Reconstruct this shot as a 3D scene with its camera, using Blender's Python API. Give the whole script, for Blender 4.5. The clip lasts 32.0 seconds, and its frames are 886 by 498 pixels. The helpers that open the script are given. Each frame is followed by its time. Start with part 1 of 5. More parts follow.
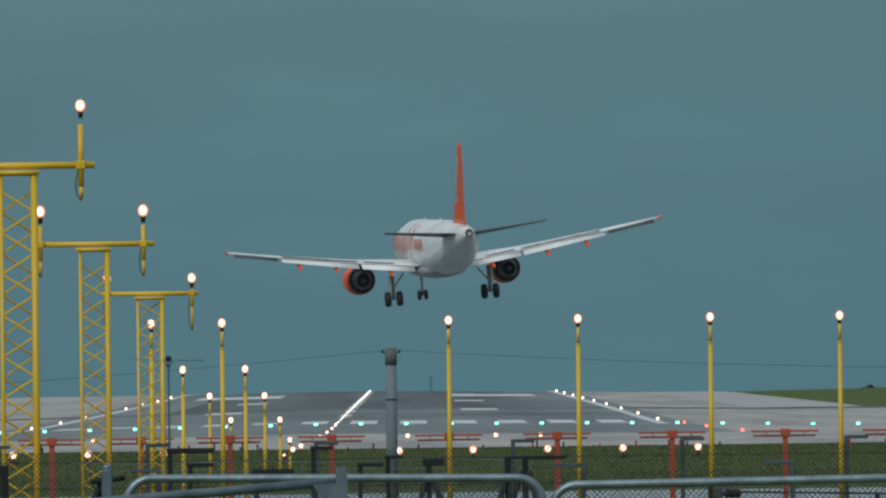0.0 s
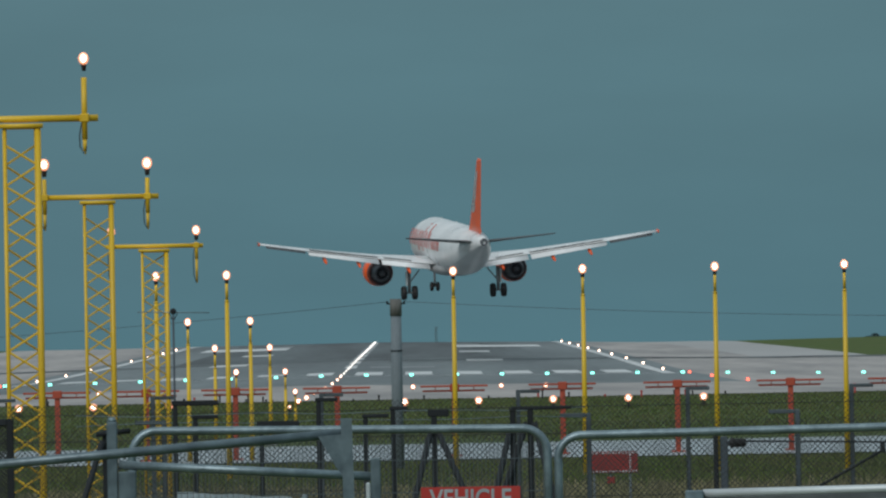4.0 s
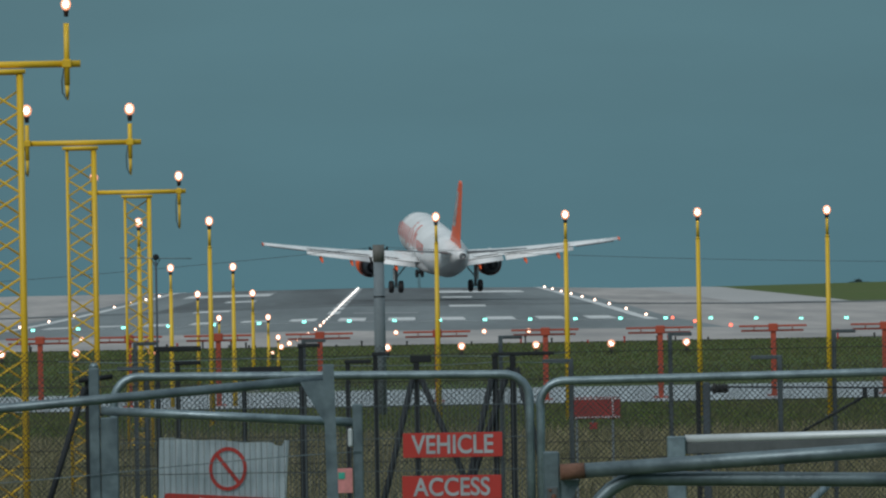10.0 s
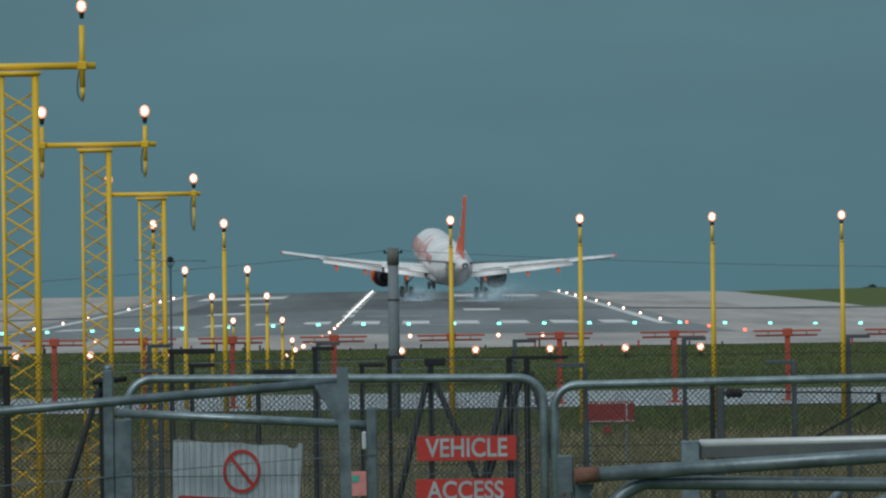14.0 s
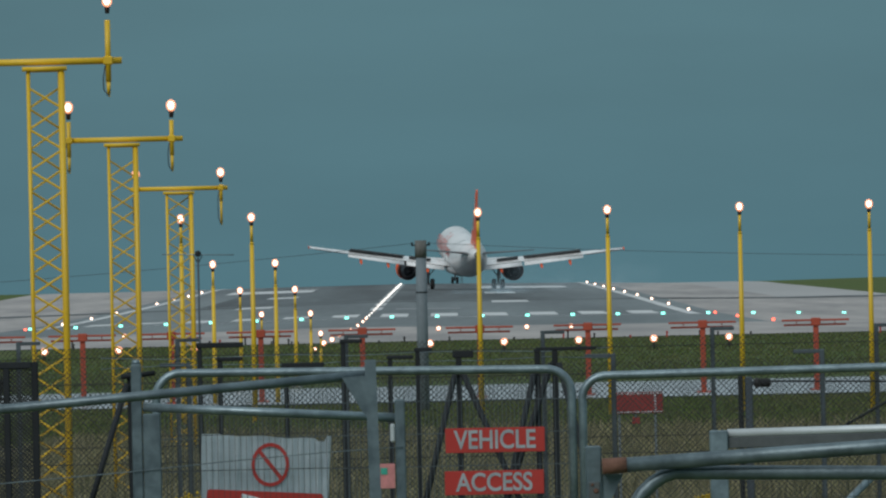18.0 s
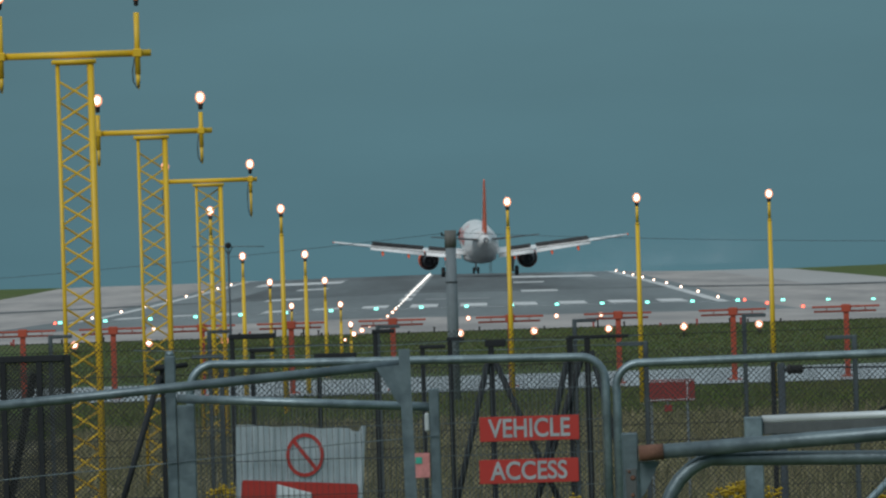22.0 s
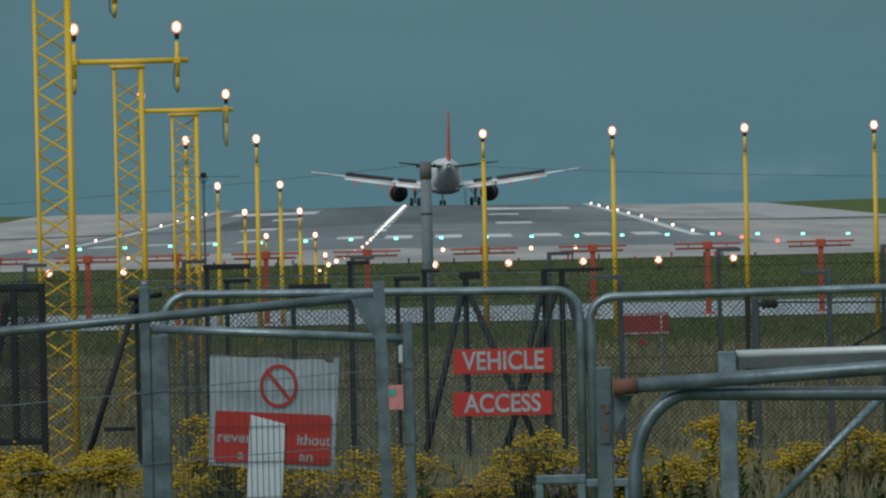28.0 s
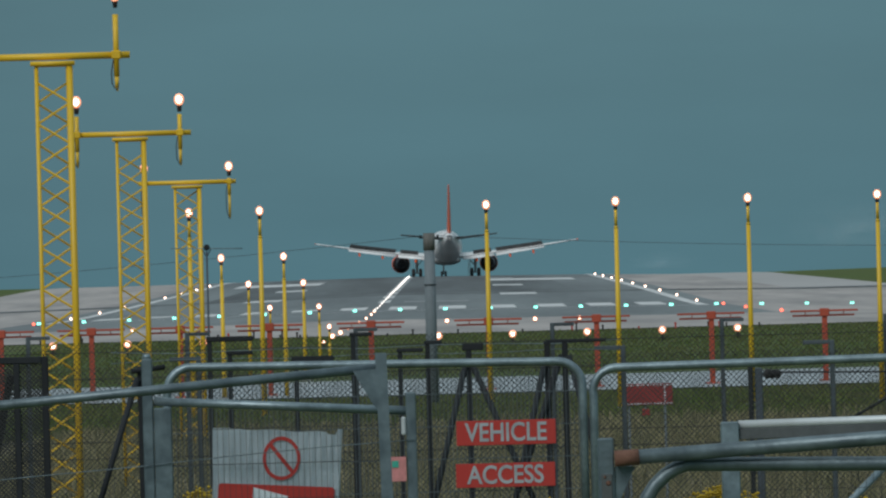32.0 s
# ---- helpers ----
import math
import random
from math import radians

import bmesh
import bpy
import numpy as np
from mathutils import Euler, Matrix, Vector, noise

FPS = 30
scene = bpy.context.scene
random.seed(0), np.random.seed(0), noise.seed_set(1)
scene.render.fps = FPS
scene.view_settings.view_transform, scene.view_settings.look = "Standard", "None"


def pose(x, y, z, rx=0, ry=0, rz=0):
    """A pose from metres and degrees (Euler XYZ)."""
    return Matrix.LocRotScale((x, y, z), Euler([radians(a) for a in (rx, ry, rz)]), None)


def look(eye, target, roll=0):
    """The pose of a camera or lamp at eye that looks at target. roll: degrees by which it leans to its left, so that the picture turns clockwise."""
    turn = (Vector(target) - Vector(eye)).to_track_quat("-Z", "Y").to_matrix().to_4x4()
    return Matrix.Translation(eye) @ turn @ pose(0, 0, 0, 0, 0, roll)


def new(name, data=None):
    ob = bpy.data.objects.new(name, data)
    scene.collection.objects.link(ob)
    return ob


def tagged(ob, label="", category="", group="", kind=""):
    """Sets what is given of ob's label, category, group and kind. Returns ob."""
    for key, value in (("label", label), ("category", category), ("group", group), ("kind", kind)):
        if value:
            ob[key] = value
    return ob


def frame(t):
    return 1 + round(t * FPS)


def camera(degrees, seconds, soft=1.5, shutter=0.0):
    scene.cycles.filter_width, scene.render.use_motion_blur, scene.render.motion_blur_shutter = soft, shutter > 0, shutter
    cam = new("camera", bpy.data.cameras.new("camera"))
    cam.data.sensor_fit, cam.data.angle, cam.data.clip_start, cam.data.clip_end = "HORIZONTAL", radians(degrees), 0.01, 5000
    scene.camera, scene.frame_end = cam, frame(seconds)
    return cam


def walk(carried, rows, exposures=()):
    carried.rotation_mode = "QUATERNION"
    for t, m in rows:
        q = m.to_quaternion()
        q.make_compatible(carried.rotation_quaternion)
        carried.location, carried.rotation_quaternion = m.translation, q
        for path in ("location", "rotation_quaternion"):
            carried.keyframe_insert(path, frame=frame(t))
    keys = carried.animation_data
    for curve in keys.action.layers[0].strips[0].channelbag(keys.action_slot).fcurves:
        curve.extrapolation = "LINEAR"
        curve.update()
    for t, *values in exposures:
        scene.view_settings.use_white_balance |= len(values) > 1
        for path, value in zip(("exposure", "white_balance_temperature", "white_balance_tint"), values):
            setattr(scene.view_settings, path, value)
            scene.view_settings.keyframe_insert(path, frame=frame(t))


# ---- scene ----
EYE_Z = 3.0
cam = camera(5.375, 32.0, soft=2.3, shutter=0.5)
# seconds, heading to the right, tilt upward, lean (degrees), sway aside and up (metres)
PAN = [
    (0, 0.2418, 0.7843, 0.721, -0.0021, 0.0004),
    (0.5, 0.2389, 0.7586, 0.745, -0.0027, 0.0011),
    (1, 0.2106, 0.7404, 0.836, -0.0003, -0.0007),
    (1.5, 0.2003, 0.7057, 0.879, -0.0008, -0.0007),
    (2, 0.1948, 0.6564, 0.921, -0.0004, -0.0002),
    (2.5, 0.1952, 0.6226, 1.020, 0.0005, 0.0005),
    (3, 0.2019, 0.5889, 0.986, 0.0030, 0.0003),
    (3.5, 0.2065, 0.5366, 1.003, 0.0018, 0.0007),
    (5.5, 0.2049, 0.3541, 1.117, 0.0056, -0.0003),
    (6, 0.2004, 0.3091, 1.091, 0.0058, 0.0008),
    (6.5, 0.2110, 0.2868, 1.084, 0.0065, 0.0002),
    (7, 0.2239, 0.2816, 1.123, 0.0069, 0.0017),
    (7.5, 0.2398, 0.2727, 1.153, 0.0070, 0.0032),
    (8, 0.2617, 0.2561, 1.242, 0.0074, 0.0003),
    (8.5, 0.2880, 0.2352, 1.287, 0.0077, 0.0040),
    (9, 0.3026, 0.2214, 1.201, 0.0071, 0.0016),
    (9.5, 0.3085, 0.1946, 1.118, 0.0093, 0.0010),
    (10, 0.3063, 0.1558, 1.040, 0.0090, 0.0008),
    (10.5, 0.3127, 0.1241, 1.043, 0.0082, 0.0010),
    (11, 0.3191, 0.0983, 1.030, 0.0064, 0.0007),
    (11.5, 0.3264, 0.0894, 0.931, 0.0070, 0.0001),
    (12, 0.3224, 0.0848, 0.905, 0.0064, 0.0016),
    (12.5, 0.2882, 0.1077, 0.818, 0.0037, 0.0000),
    (13, 0.2502, 0.1350, 0.838, 0.0057, 0.0029),
    (13.5, 0.2241, 0.1608, 0.795, 0.0067, 0.0014),
    (15.5, 0.1485, 0.1943, 0.902, 0.0097, -0.0023),
    (16, 0.1154, 0.1848, 0.984, 0.0116, -0.0012),
    (16.5, 0.0980, 0.1799, 1.125, 0.0126, -0.0010),
    (17, 0.0752, 0.1701, 1.170, 0.0118, 0.0000),
    (17.5, 0.0561, 0.1486, 1.246, 0.0123, -0.0008),
    (18, 0.0488, 0.1346, 1.257, 0.0134, -0.0024),
    (18.5, 0.0542, 0.1232, 1.296, 0.0100, -0.0024),
    (19, 0.0447, 0.1271, 1.519, 0.0109, -0.0003),
    (19.5, 0.0705, 0.1630, 1.535, 0.0092, -0.0003),
    (20, 0.0790, 0.1864, 1.712, 0.0065, -0.0004),
    (20.5, 0.0745, 0.1683, 1.614, 0.0034, -0.0026),
    (21, 0.0731, 0.1325, 1.617, -0.0002, -0.0024),
    (21.5, -0.0411, 0.1146, 1.792, -0.0135, -0.0006),
    (22, -0.1264, 0.0797, 1.772, -0.0114, -0.0089),
    (22.2, -0.1474, -0.0113, 1.722, -0.0119, -0.0075),
    (22.5, -0.1315, -0.1229, 1.648, -0.0128, -0.0055),
    (22.8, -0.0115, -0.2059, 1.585, -0.0107, -0.0039),
    (23, 0.1292, -0.2286, 1.543, -0.0093, -0.0029),
    (23.3, 0.3186, -0.2137, 1.520, -0.0112, 0.0032),
    (23.5, 0.4072, -0.1633, 1.504, -0.0126, 0.0073),
    (23.7, 0.4602, -0.1124, 1.540, -0.0173, 0.0076),
    (23.9, 0.4492, -0.0540, 1.576, -0.0220, 0.0079),
    (24, 0.4234, -0.0151, 1.594, -0.0243, 0.0081),
    (24.1, 0.3597, 0.0415, 1.597, -0.0240, 0.0067),
    (24.2, 0.3123, 0.0673, 1.599, -0.0238, 0.0053),
    (24.3, 0.2576, 0.0795, 1.602, -0.0235, 0.0040),
    (24.5, 0.1048, 0.0868, 1.607, -0.0229, 0.0012),
    (24.7, 0.0267, 0.0634, 1.608, -0.0219, -0.0009),
    (25, -0.0641, 0.0024, 1.610, -0.0204, -0.0041),
    (25.2, -0.1048, -0.0658, 1.591, -0.0185, -0.0045),
    (25.5, -0.1303, -0.1493, 1.562, -0.0158, -0.0051),
    (25.7, -0.1164, -0.2027, 1.538, -0.0138, -0.0057),
    (26, -0.0637, -0.2826, 1.502, -0.0109, -0.0068),
    (26.2, -0.0342, -0.3222, 1.513, -0.0116, -0.0043),
    (26.5, -0.0017, -0.3572, 1.530, -0.0127, -0.0006),
    (28.5, 0.0138, -0.3371, 1.274, -0.0127, -0.0039),
    (29, 0.0213, -0.3245, 1.358, -0.0175, 0.0028),
    (29.5, 0.0055, -0.2212, 1.401, -0.0139, 0.0048),
    (30, 0.0035, -0.0923, 1.507, -0.0074, 0.0053),
    (30.5, -0.0143, -0.0120, 1.632, -0.0045, -0.0009),
    (31, -0.0095, 0.0319, 1.591, -0.0021, 0.0013),
    (31.5, -0.0070, 0.0635, 1.607, -0.0006, 0.0015),
    (32, 0.0009, 0.0898, 1.552, -0.0009, 0.0002),
]


def cam_pose(yaw, pitch, lean, aside, up):
    d = Vector((math.sin(radians(yaw)) * math.cos(radians(pitch)), math.cos(radians(yaw)) * math.cos(radians(pitch)), math.sin(radians(pitch))))
    eye = Vector((aside, 0, EYE_Z + up))
    return look(eye, eye + d * 100, -lean)


walk(cam, [(t, cam_pose(*row)) for t, *row in PAN])

# ---- light: a heavy overcast evening sky, brighter overhead ----
world = bpy.data.worlds.new("overcast")
scene.world = world
world.use_nodes = True
wn, wl = world.node_tree.nodes, world.node_tree.links
wn.clear()
sky = wn.new("ShaderNodeTexSky")
sky.sky_type, sky.sun_disc = "NISHITA", False
sky.sun_elevation, sky.sun_rotation = radians(38), radians(200)
w_co = wn.new("ShaderNodeTexCoord")
w_sep = wn.new("ShaderNodeSeparateXYZ")
wl.new(w_co.outputs["Generated"], w_sep.inputs[0])
w_ramp = wn.new("ShaderNodeValToRGB")
els = w_ramp.color_ramp.elements
els[0].position, els[0].color = 0.0, (0.080, 0.184, 0.226, 1)
els[1].position, els[1].color = 1.0, (0.56, 0.66, 0.70, 1)
e = els.new(0.03)
e.color = (0.086, 0.187, 0.226, 1)
e = els.new(0.2)
e.color = (0.22, 0.31, 0.35, 1)
wl.new(w_sep.outputs["Z"], w_ramp.inputs[0])
w_map = wn.new("ShaderNodeMapping")
w_map.inputs["Scale"].default_value = (10, 10, 42)
wl.new(w_co.outputs["Generated"], w_map.inputs[0])
w_noise = wn.new("ShaderNodeTexNoise")
w_noise.inputs["Scale"].default_value, w_noise.inputs["Detail"].default_value = 2.2, 5
wl.new(w_map.outputs[0], w_noise.inputs[0])
w_mr = wn.new("ShaderNodeMapRange")
w_mr.inputs["To Min"].default_value, w_mr.inputs["To Max"].default_value = 0.88, 1.12
wl.new(w_noise.outputs["Fac"], w_mr.inputs[0])
w_cloud = wn.new("ShaderNodeMix")
w_cloud.data_type, w_cloud.blend_type = "RGBA", "MULTIPLY"
w_cloud.inputs[0].default_value = 1
wl.new(w_ramp.outputs[0], w_cloud.inputs[6])
# Dims the sky colour to both sides, imitating the lens's corner falloff.
w_falloff = wn.new("ShaderNodeValToRGB")
w_falloff.color_ramp.interpolation = "B_SPLINE"
falloff = w_falloff.color_ramp.elements
falloff[0].position, falloff[0].color = 0.446, (0.82, 0.82, 0.83, 1)
falloff[1].position, falloff[1].color = 0.556, (0.90, 0.90, 0.91, 1)
for at, v in ((0.475, 0.945), (0.488, 0.985), (0.50, 1.0), (0.514, 1.0), (0.525, 0.965)):
    falloff.new(at).color = (v, v, v, 1)
w_half = wn.new("ShaderNodeMapRange")
w_half.inputs["From Min"].default_value = -1
wl.new(w_sep.outputs["X"], w_half.inputs[0])
wl.new(w_half.outputs[0], w_falloff.inputs[0])
w_both = wn.new("ShaderNodeMix")
w_both.data_type, w_both.blend_type = "RGBA", "MULTIPLY"
w_both.inputs[0].default_value = 1
wl.new(w_mr.outputs[0], w_both.inputs[6])
wl.new(w_falloff.outputs[0], w_both.inputs[7])
wl.new(w_both.outputs[2], w_cloud.inputs[7])
b_cloud, b_sky = wn.new("ShaderNodeBackground"), wn.new("ShaderNodeBackground")
wl.new(w_cloud.outputs[2], b_cloud.inputs[0])
wl.new(sky.outputs[0], b_sky.inputs[0])
b_cloud.inputs[1].default_value, b_sky.inputs[1].default_value = 1.0, 0.05
w_mix, w_out = wn.new("ShaderNodeMixShader"), wn.new("ShaderNodeOutputWorld")
w_mix.inputs[0].default_value = 0.94
wl.new(b_sky.outputs[0], w_mix.inputs[1])
wl.new(b_cloud.outputs[0], w_mix.inputs[2])
wl.new(w_mix.outputs[0], w_out.inputs[0])

sun_data = bpy.data.lights.new("sun", "SUN")
sun_data.energy, sun_data.angle, sun_data.color = 1.5, radians(30), (1.0, 0.97, 0.93)
sun = new("sun", sun_data)
sun.matrix_world = look((0, 0, 50), (0.55 * 10, 10, 50 - 9.0))


# ---- materials ----
def mat(name, color, rough=0.6, metal=0.0, vary=0.25, scale=3.0, fine=40.0, bump=0.15, dirt=None, dirt_amount=0.5, stretch=(1, 1, 1), rand=0.0, emit=None, spec=0.5):
    """Base colour varied by two noises (broad stains, fine grain), with fine relief and uneven gloss."""
    m = bpy.data.materials.new(name)
    m.use_nodes = True
    n, l = m.node_tree.nodes, m.node_tree.links
    b = n["Principled BSDF"]
    b.inputs["Metallic"].default_value = metal
    b.inputs["Specular IOR Level"].default_value = spec
    co, mp = n.new("ShaderNodeTexCoord"), n.new("ShaderNodeMapping")
    mp.inputs["Scale"].default_value = stretch
    l.new(co.outputs["Object"], mp.inputs[0])
    n1, n2 = n.new("ShaderNodeTexNoise"), n.new("ShaderNodeTexNoise")
    n1.inputs["Scale"].default_value, n1.inputs["Detail"].default_value = scale, 5
    n2.inputs["Scale"].default_value, n2.inputs["Detail"].default_value = fine, 3
    l.new(mp.outputs[0], n1.inputs[0])
    l.new(mp.outputs[0], n2.inputs[0])
    ramp = n.new("ShaderNodeValToRGB")
    other = dirt or tuple(c * 0.55 for c in color)
    ramp.color_ramp.elements[0].position, ramp.color_ramp.elements[0].color = 0.36, (*[a + (o - a) * dirt_amount for a, o in zip(color, other)], 1)
    ramp.color_ramp.elements[1].position, ramp.color_ramp.elements[1].color = 0.62, (*color, 1)
    l.new(n1.outputs["Fac"], ramp.inputs[0])
    mr = n.new("ShaderNodeMapRange")
    mr.inputs["To Min"].default_value, mr.inputs["To Max"].default_value = 1 - vary, 1 + vary
    l.new(n2.outputs["Fac"], mr.inputs[0])
    mul = n.new("ShaderNodeMix")
    mul.data_type, mul.blend_type = "RGBA", "MULTIPLY"
    mul.inputs[0].default_value = 1
    l.new(ramp.outputs[0], mul.inputs[6])
    l.new(mr.outputs[0], mul.inputs[7])
    out = mul.outputs[2]
    if rand:
        oi, mr2, mul2 = n.new("ShaderNodeObjectInfo"), n.new("ShaderNodeMapRange"), n.new("ShaderNodeMix")
        mr2.inputs["To Min"].default_value, mr2.inputs["To Max"].default_value = 1 - rand, 1 + rand
        l.new(oi.outputs["Random"], mr2.inputs[0])
        mul2.data_type, mul2.blend_type = "RGBA", "MULTIPLY"
        mul2.inputs[0].default_value = 1
        l.new(out, mul2.inputs[6])
        l.new(mr2.outputs[0], mul2.inputs[7])
        out = mul2.outputs[2]
    l.new(out, b.inputs["Base Color"])
    rr = n.new("ShaderNodeMapRange")
    rr.inputs["To Min"].default_value, rr.inputs["To Max"].default_value = max(0.05, rough - 0.12), min(1, rough + 0.12)
    l.new(n1.outputs["Fac"], rr.inputs[0])
    l.new(rr.outputs[0], b.inputs["Roughness"])
    if bump:
        bp = n.new("ShaderNodeBump")
        bp.inputs["Strength"].default_value, bp.inputs["Distance"].default_value = bump, 0.01
        l.new(n2.outputs["Fac"], bp.inputs["Height"])
        l.new(bp.outputs[0], b.inputs["Normal"])
    if emit:
        b.inputs["Emission Color"].default_value = (*emit[:3], 1)
        b.inputs["Emission Strength"].default_value = emit[3]
        m.cycles.emission_sampling = "NONE"
    return m


def smoke_mat(name, amount, sx, sz):
    """Thin smoke: ragged by noise, thinning out from the middle of the veil."""
    m = bpy.data.materials.new(name)
    m.use_nodes = True
    n, l = m.node_tree.nodes, m.node_tree.links
    n.clear()
    o, mx, tr, df = n.new("ShaderNodeOutputMaterial"), n.new("ShaderNodeMixShader"), n.new("ShaderNodeBsdfTransparent"), n.new("ShaderNodeBsdfDiffuse")
    tl, both = n.new("ShaderNodeBsdfTranslucent"), n.new("ShaderNodeMixShader")
    for d in (df, tl):
        d.inputs[0].default_value = (0.62, 0.80, 0.90, 1)
    l.new(df.outputs[0], both.inputs[1])
    l.new(tl.outputs[0], both.inputs[2])
    co, ns, mr = n.new("ShaderNodeTexCoord"), n.new("ShaderNodeTexNoise"), n.new("ShaderNodeMapRange")
    ns.inputs["Scale"].default_value, ns.inputs["Detail"].default_value = 0.45, 5
    l.new(co.outputs["Object"], ns.inputs[0])
    mr.inputs["From Min"].default_value, mr.inputs["From Max"].default_value = 0.27, 0.80
    l.new(ns.outputs["Fac"], mr.inputs[0])
    mp, gr, mul, amt = n.new("ShaderNodeMapping"), n.new("ShaderNodeTexGradient"), n.new("ShaderNodeMath"), n.new("ShaderNodeMath")
    gr.gradient_type = "QUADRATIC_SPHERE"
    mp.inputs["Scale"].default_value = (1 / sx, 0.1, 1 / sz)
    l.new(co.outputs["Object"], mp.inputs[0])
    l.new(mp.outputs[0], gr.inputs[0])
    mul.operation = amt.operation = "MULTIPLY"
    l.new(gr.outputs["Fac"], mul.inputs[0])
    l.new(mr.outputs[0], mul.inputs[1])
    l.new(mul.outputs[0], amt.inputs[0])
    amt.inputs[1].default_value = amount
    l.new(amt.outputs[0], mx.inputs[0])
    l.new(tr.outputs[0], mx.inputs[1])
    l.new(both.outputs[0], mx.inputs[2])
    l.new(mx.outputs[0], o.inputs[0])
    return m


M_GRASS = mat("grass", (0.076, 0.118, 0.033), 0.9, vary=0.45, scale=0.09, fine=2.2, bump=0.6, dirt=(0.10, 0.105, 0.045), dirt_amount=0.6, spec=0.1)
M_BLADE = mat("grass_blades", (0.090, 0.133, 0.038), 0.85, vary=0.4, scale=0.3, fine=6, bump=0, dirt=(0.135, 0.13, 0.065), dirt_amount=0.8, spec=0.1)
M_DRY = mat("dry_grass", (0.25, 0.23, 0.14), 0.9, vary=0.4, scale=0.9, fine=7, bump=0, dirt=(0.13, 0.142, 0.07), dirt_amount=0.8, spec=0.1)
M_DRY_SOIL = mat("dry_verge", (0.20, 0.178, 0.112), 0.95, vary=0.4, scale=0.25, fine=4, bump=0.5, dirt=(0.10, 0.105, 0.06), dirt_amount=0.9, spec=0.1)
M_CONC = mat("pale_concrete", (0.395, 0.372, 0.36), 0.75, vary=0.22, scale=0.16, fine=1.1, bump=0.1, dirt=(0.22, 0.215, 0.215), dirt_amount=0.75, stretch=(1, 0.08, 1), spec=0.3)
M_ASPH = mat("runway_asphalt", (0.186, 0.215, 0.224), 0.7, vary=0.24, scale=0.07, fine=1.2, bump=0.1, dirt=(0.10, 0.114, 0.122), dirt_amount=0.8, stretch=(1, 0.06, 1), spec=0.35)
M_ASPH_DARK = mat("rubber_marked_asphalt", (0.125, 0.145, 0.153), 0.7, vary=0.24, scale=0.12, fine=1.2, bump=0.1, dirt=(0.045, 0.047, 0.05), dirt_amount=0.9, stretch=(1, 0.03, 1), spec=0.35)
# Base colour raised to include the bright sky reflected by the road.
M_ROAD = mat("wet_road_sky_sheen", (0.37, 0.42, 0.45), 0.4, vary=0.15, scale=0.4, fine=3, bump=0.1, dirt=(0.28, 0.29, 0.30))
M_PAINT = mat("runway_paint", (0.64, 0.66, 0.67), 0.6, vary=0.2, scale=0.25, fine=2, bump=0.05, dirt=(0.35, 0.36, 0.36), dirt_amount=0.55)
M_PAINT_WORN = mat("worn_runway_paint", (0.30, 0.32, 0.33), 0.65, vary=0.3, scale=0.3, fine=2, bump=0.05, dirt=(0.14, 0.155, 0.165), dirt_amount=0.8)
M_YELLOW = mat("yellow_paint", (0.69, 0.455, 0.02), 0.45, vary=0.12, scale=2.0, fine=25, bump=0.05, dirt=(0.60, 0.37, 0.02), dirt_amount=0.4, rand=0.06)
M_ORANGE = mat("orange_paint", (0.35, 0.057, 0.026), 0.5, vary=0.12, scale=1.5, fine=20, bump=0.05, dirt=(0.29, 0.048, 0.022), dirt_amount=0.6, rand=0.08)
M_BLACK = mat("black_rubber", (0.018, 0.018, 0.02), 0.7, vary=0.3, scale=3, fine=20)
M_DARK = mat("dark_green_steel", (0.019, 0.024, 0.028), 0.7, vary=0.2, scale=3, fine=30, bump=0.05, rand=0.15, spec=0.25)
M_SLATE = mat("slate_grey_steel", (0.06, 0.082, 0.095), 0.5, vary=0.2, scale=3, fine=30, bump=0.05, rand=0.15)
M_WIRE = mat("fence_wire", (0.027, 0.032, 0.033), 0.5, metal=0.0, vary=0.2, scale=6, fine=60, bump=0)
M_GALV = mat("galvanised_steel", (0.225, 0.30, 0.335), 0.4, metal=0.55, vary=0.3, scale=8.0, fine=34, bump=0.2, dirt=(0.14, 0.19, 0.215), dirt_amount=0.8)
M_GALV_DULL = mat("dull_galvanised_steel", (0.15, 0.205, 0.23), 0.42, metal=0.45, vary=0.18, scale=8.0, fine=34, bump=0.2, dirt=(0.09, 0.125, 0.145), dirt_amount=0.9)
M_SHINY = mat("bright_aluminium", (0.56, 0.63, 0.66), 0.5, metal=0.3, vary=0.08, scale=4, fine=50, bump=0.03, dirt=(0.4, 0.43, 0.45))
M_RUST = mat("rust", (0.165, 0.083, 0.058), 0.85, vary=0.3, scale=12, fine=80)
M_POST = mat("weathered_concrete_post", (0.165, 0.205, 0.23), 0.8, vary=0.2, scale=2, fine=25, dirt=(0.11, 0.137, 0.155), stretch=(1, 1, 0.3))
M_WOOD = mat("grey_weathered_timber", (0.145, 0.15, 0.145), 0.85, vary=0.3, scale=5, fine=40, stretch=(1, 1, 0.15))
M_SIGN_RED = mat("red_sign_face", (0.42, 0.037, 0.029), 0.45, vary=0.08, scale=3, fine=40, bump=0.02, dirt=(0.40, 0.03, 0.025), dirt_amount=0.6)
M_SIGN_WHITE = mat("white_sign_face", (0.60, 0.69, 0.745), 0.45, vary=0.06, scale=4, fine=50, bump=0.02, dirt=(0.42, 0.50, 0.55), dirt_amount=0.7)
M_LETTER = mat("weathered_white_lettering", (0.36, 0.40, 0.43), 0.5, vary=0.1, scale=6, fine=50, bump=0.02)
M_DULL_RED = mat("faded_dull_red_paint", (0.26, 0.028, 0.026), 0.6, vary=0.12, scale=3, fine=30, bump=0.02, dirt=(0.19, 0.025, 0.025))
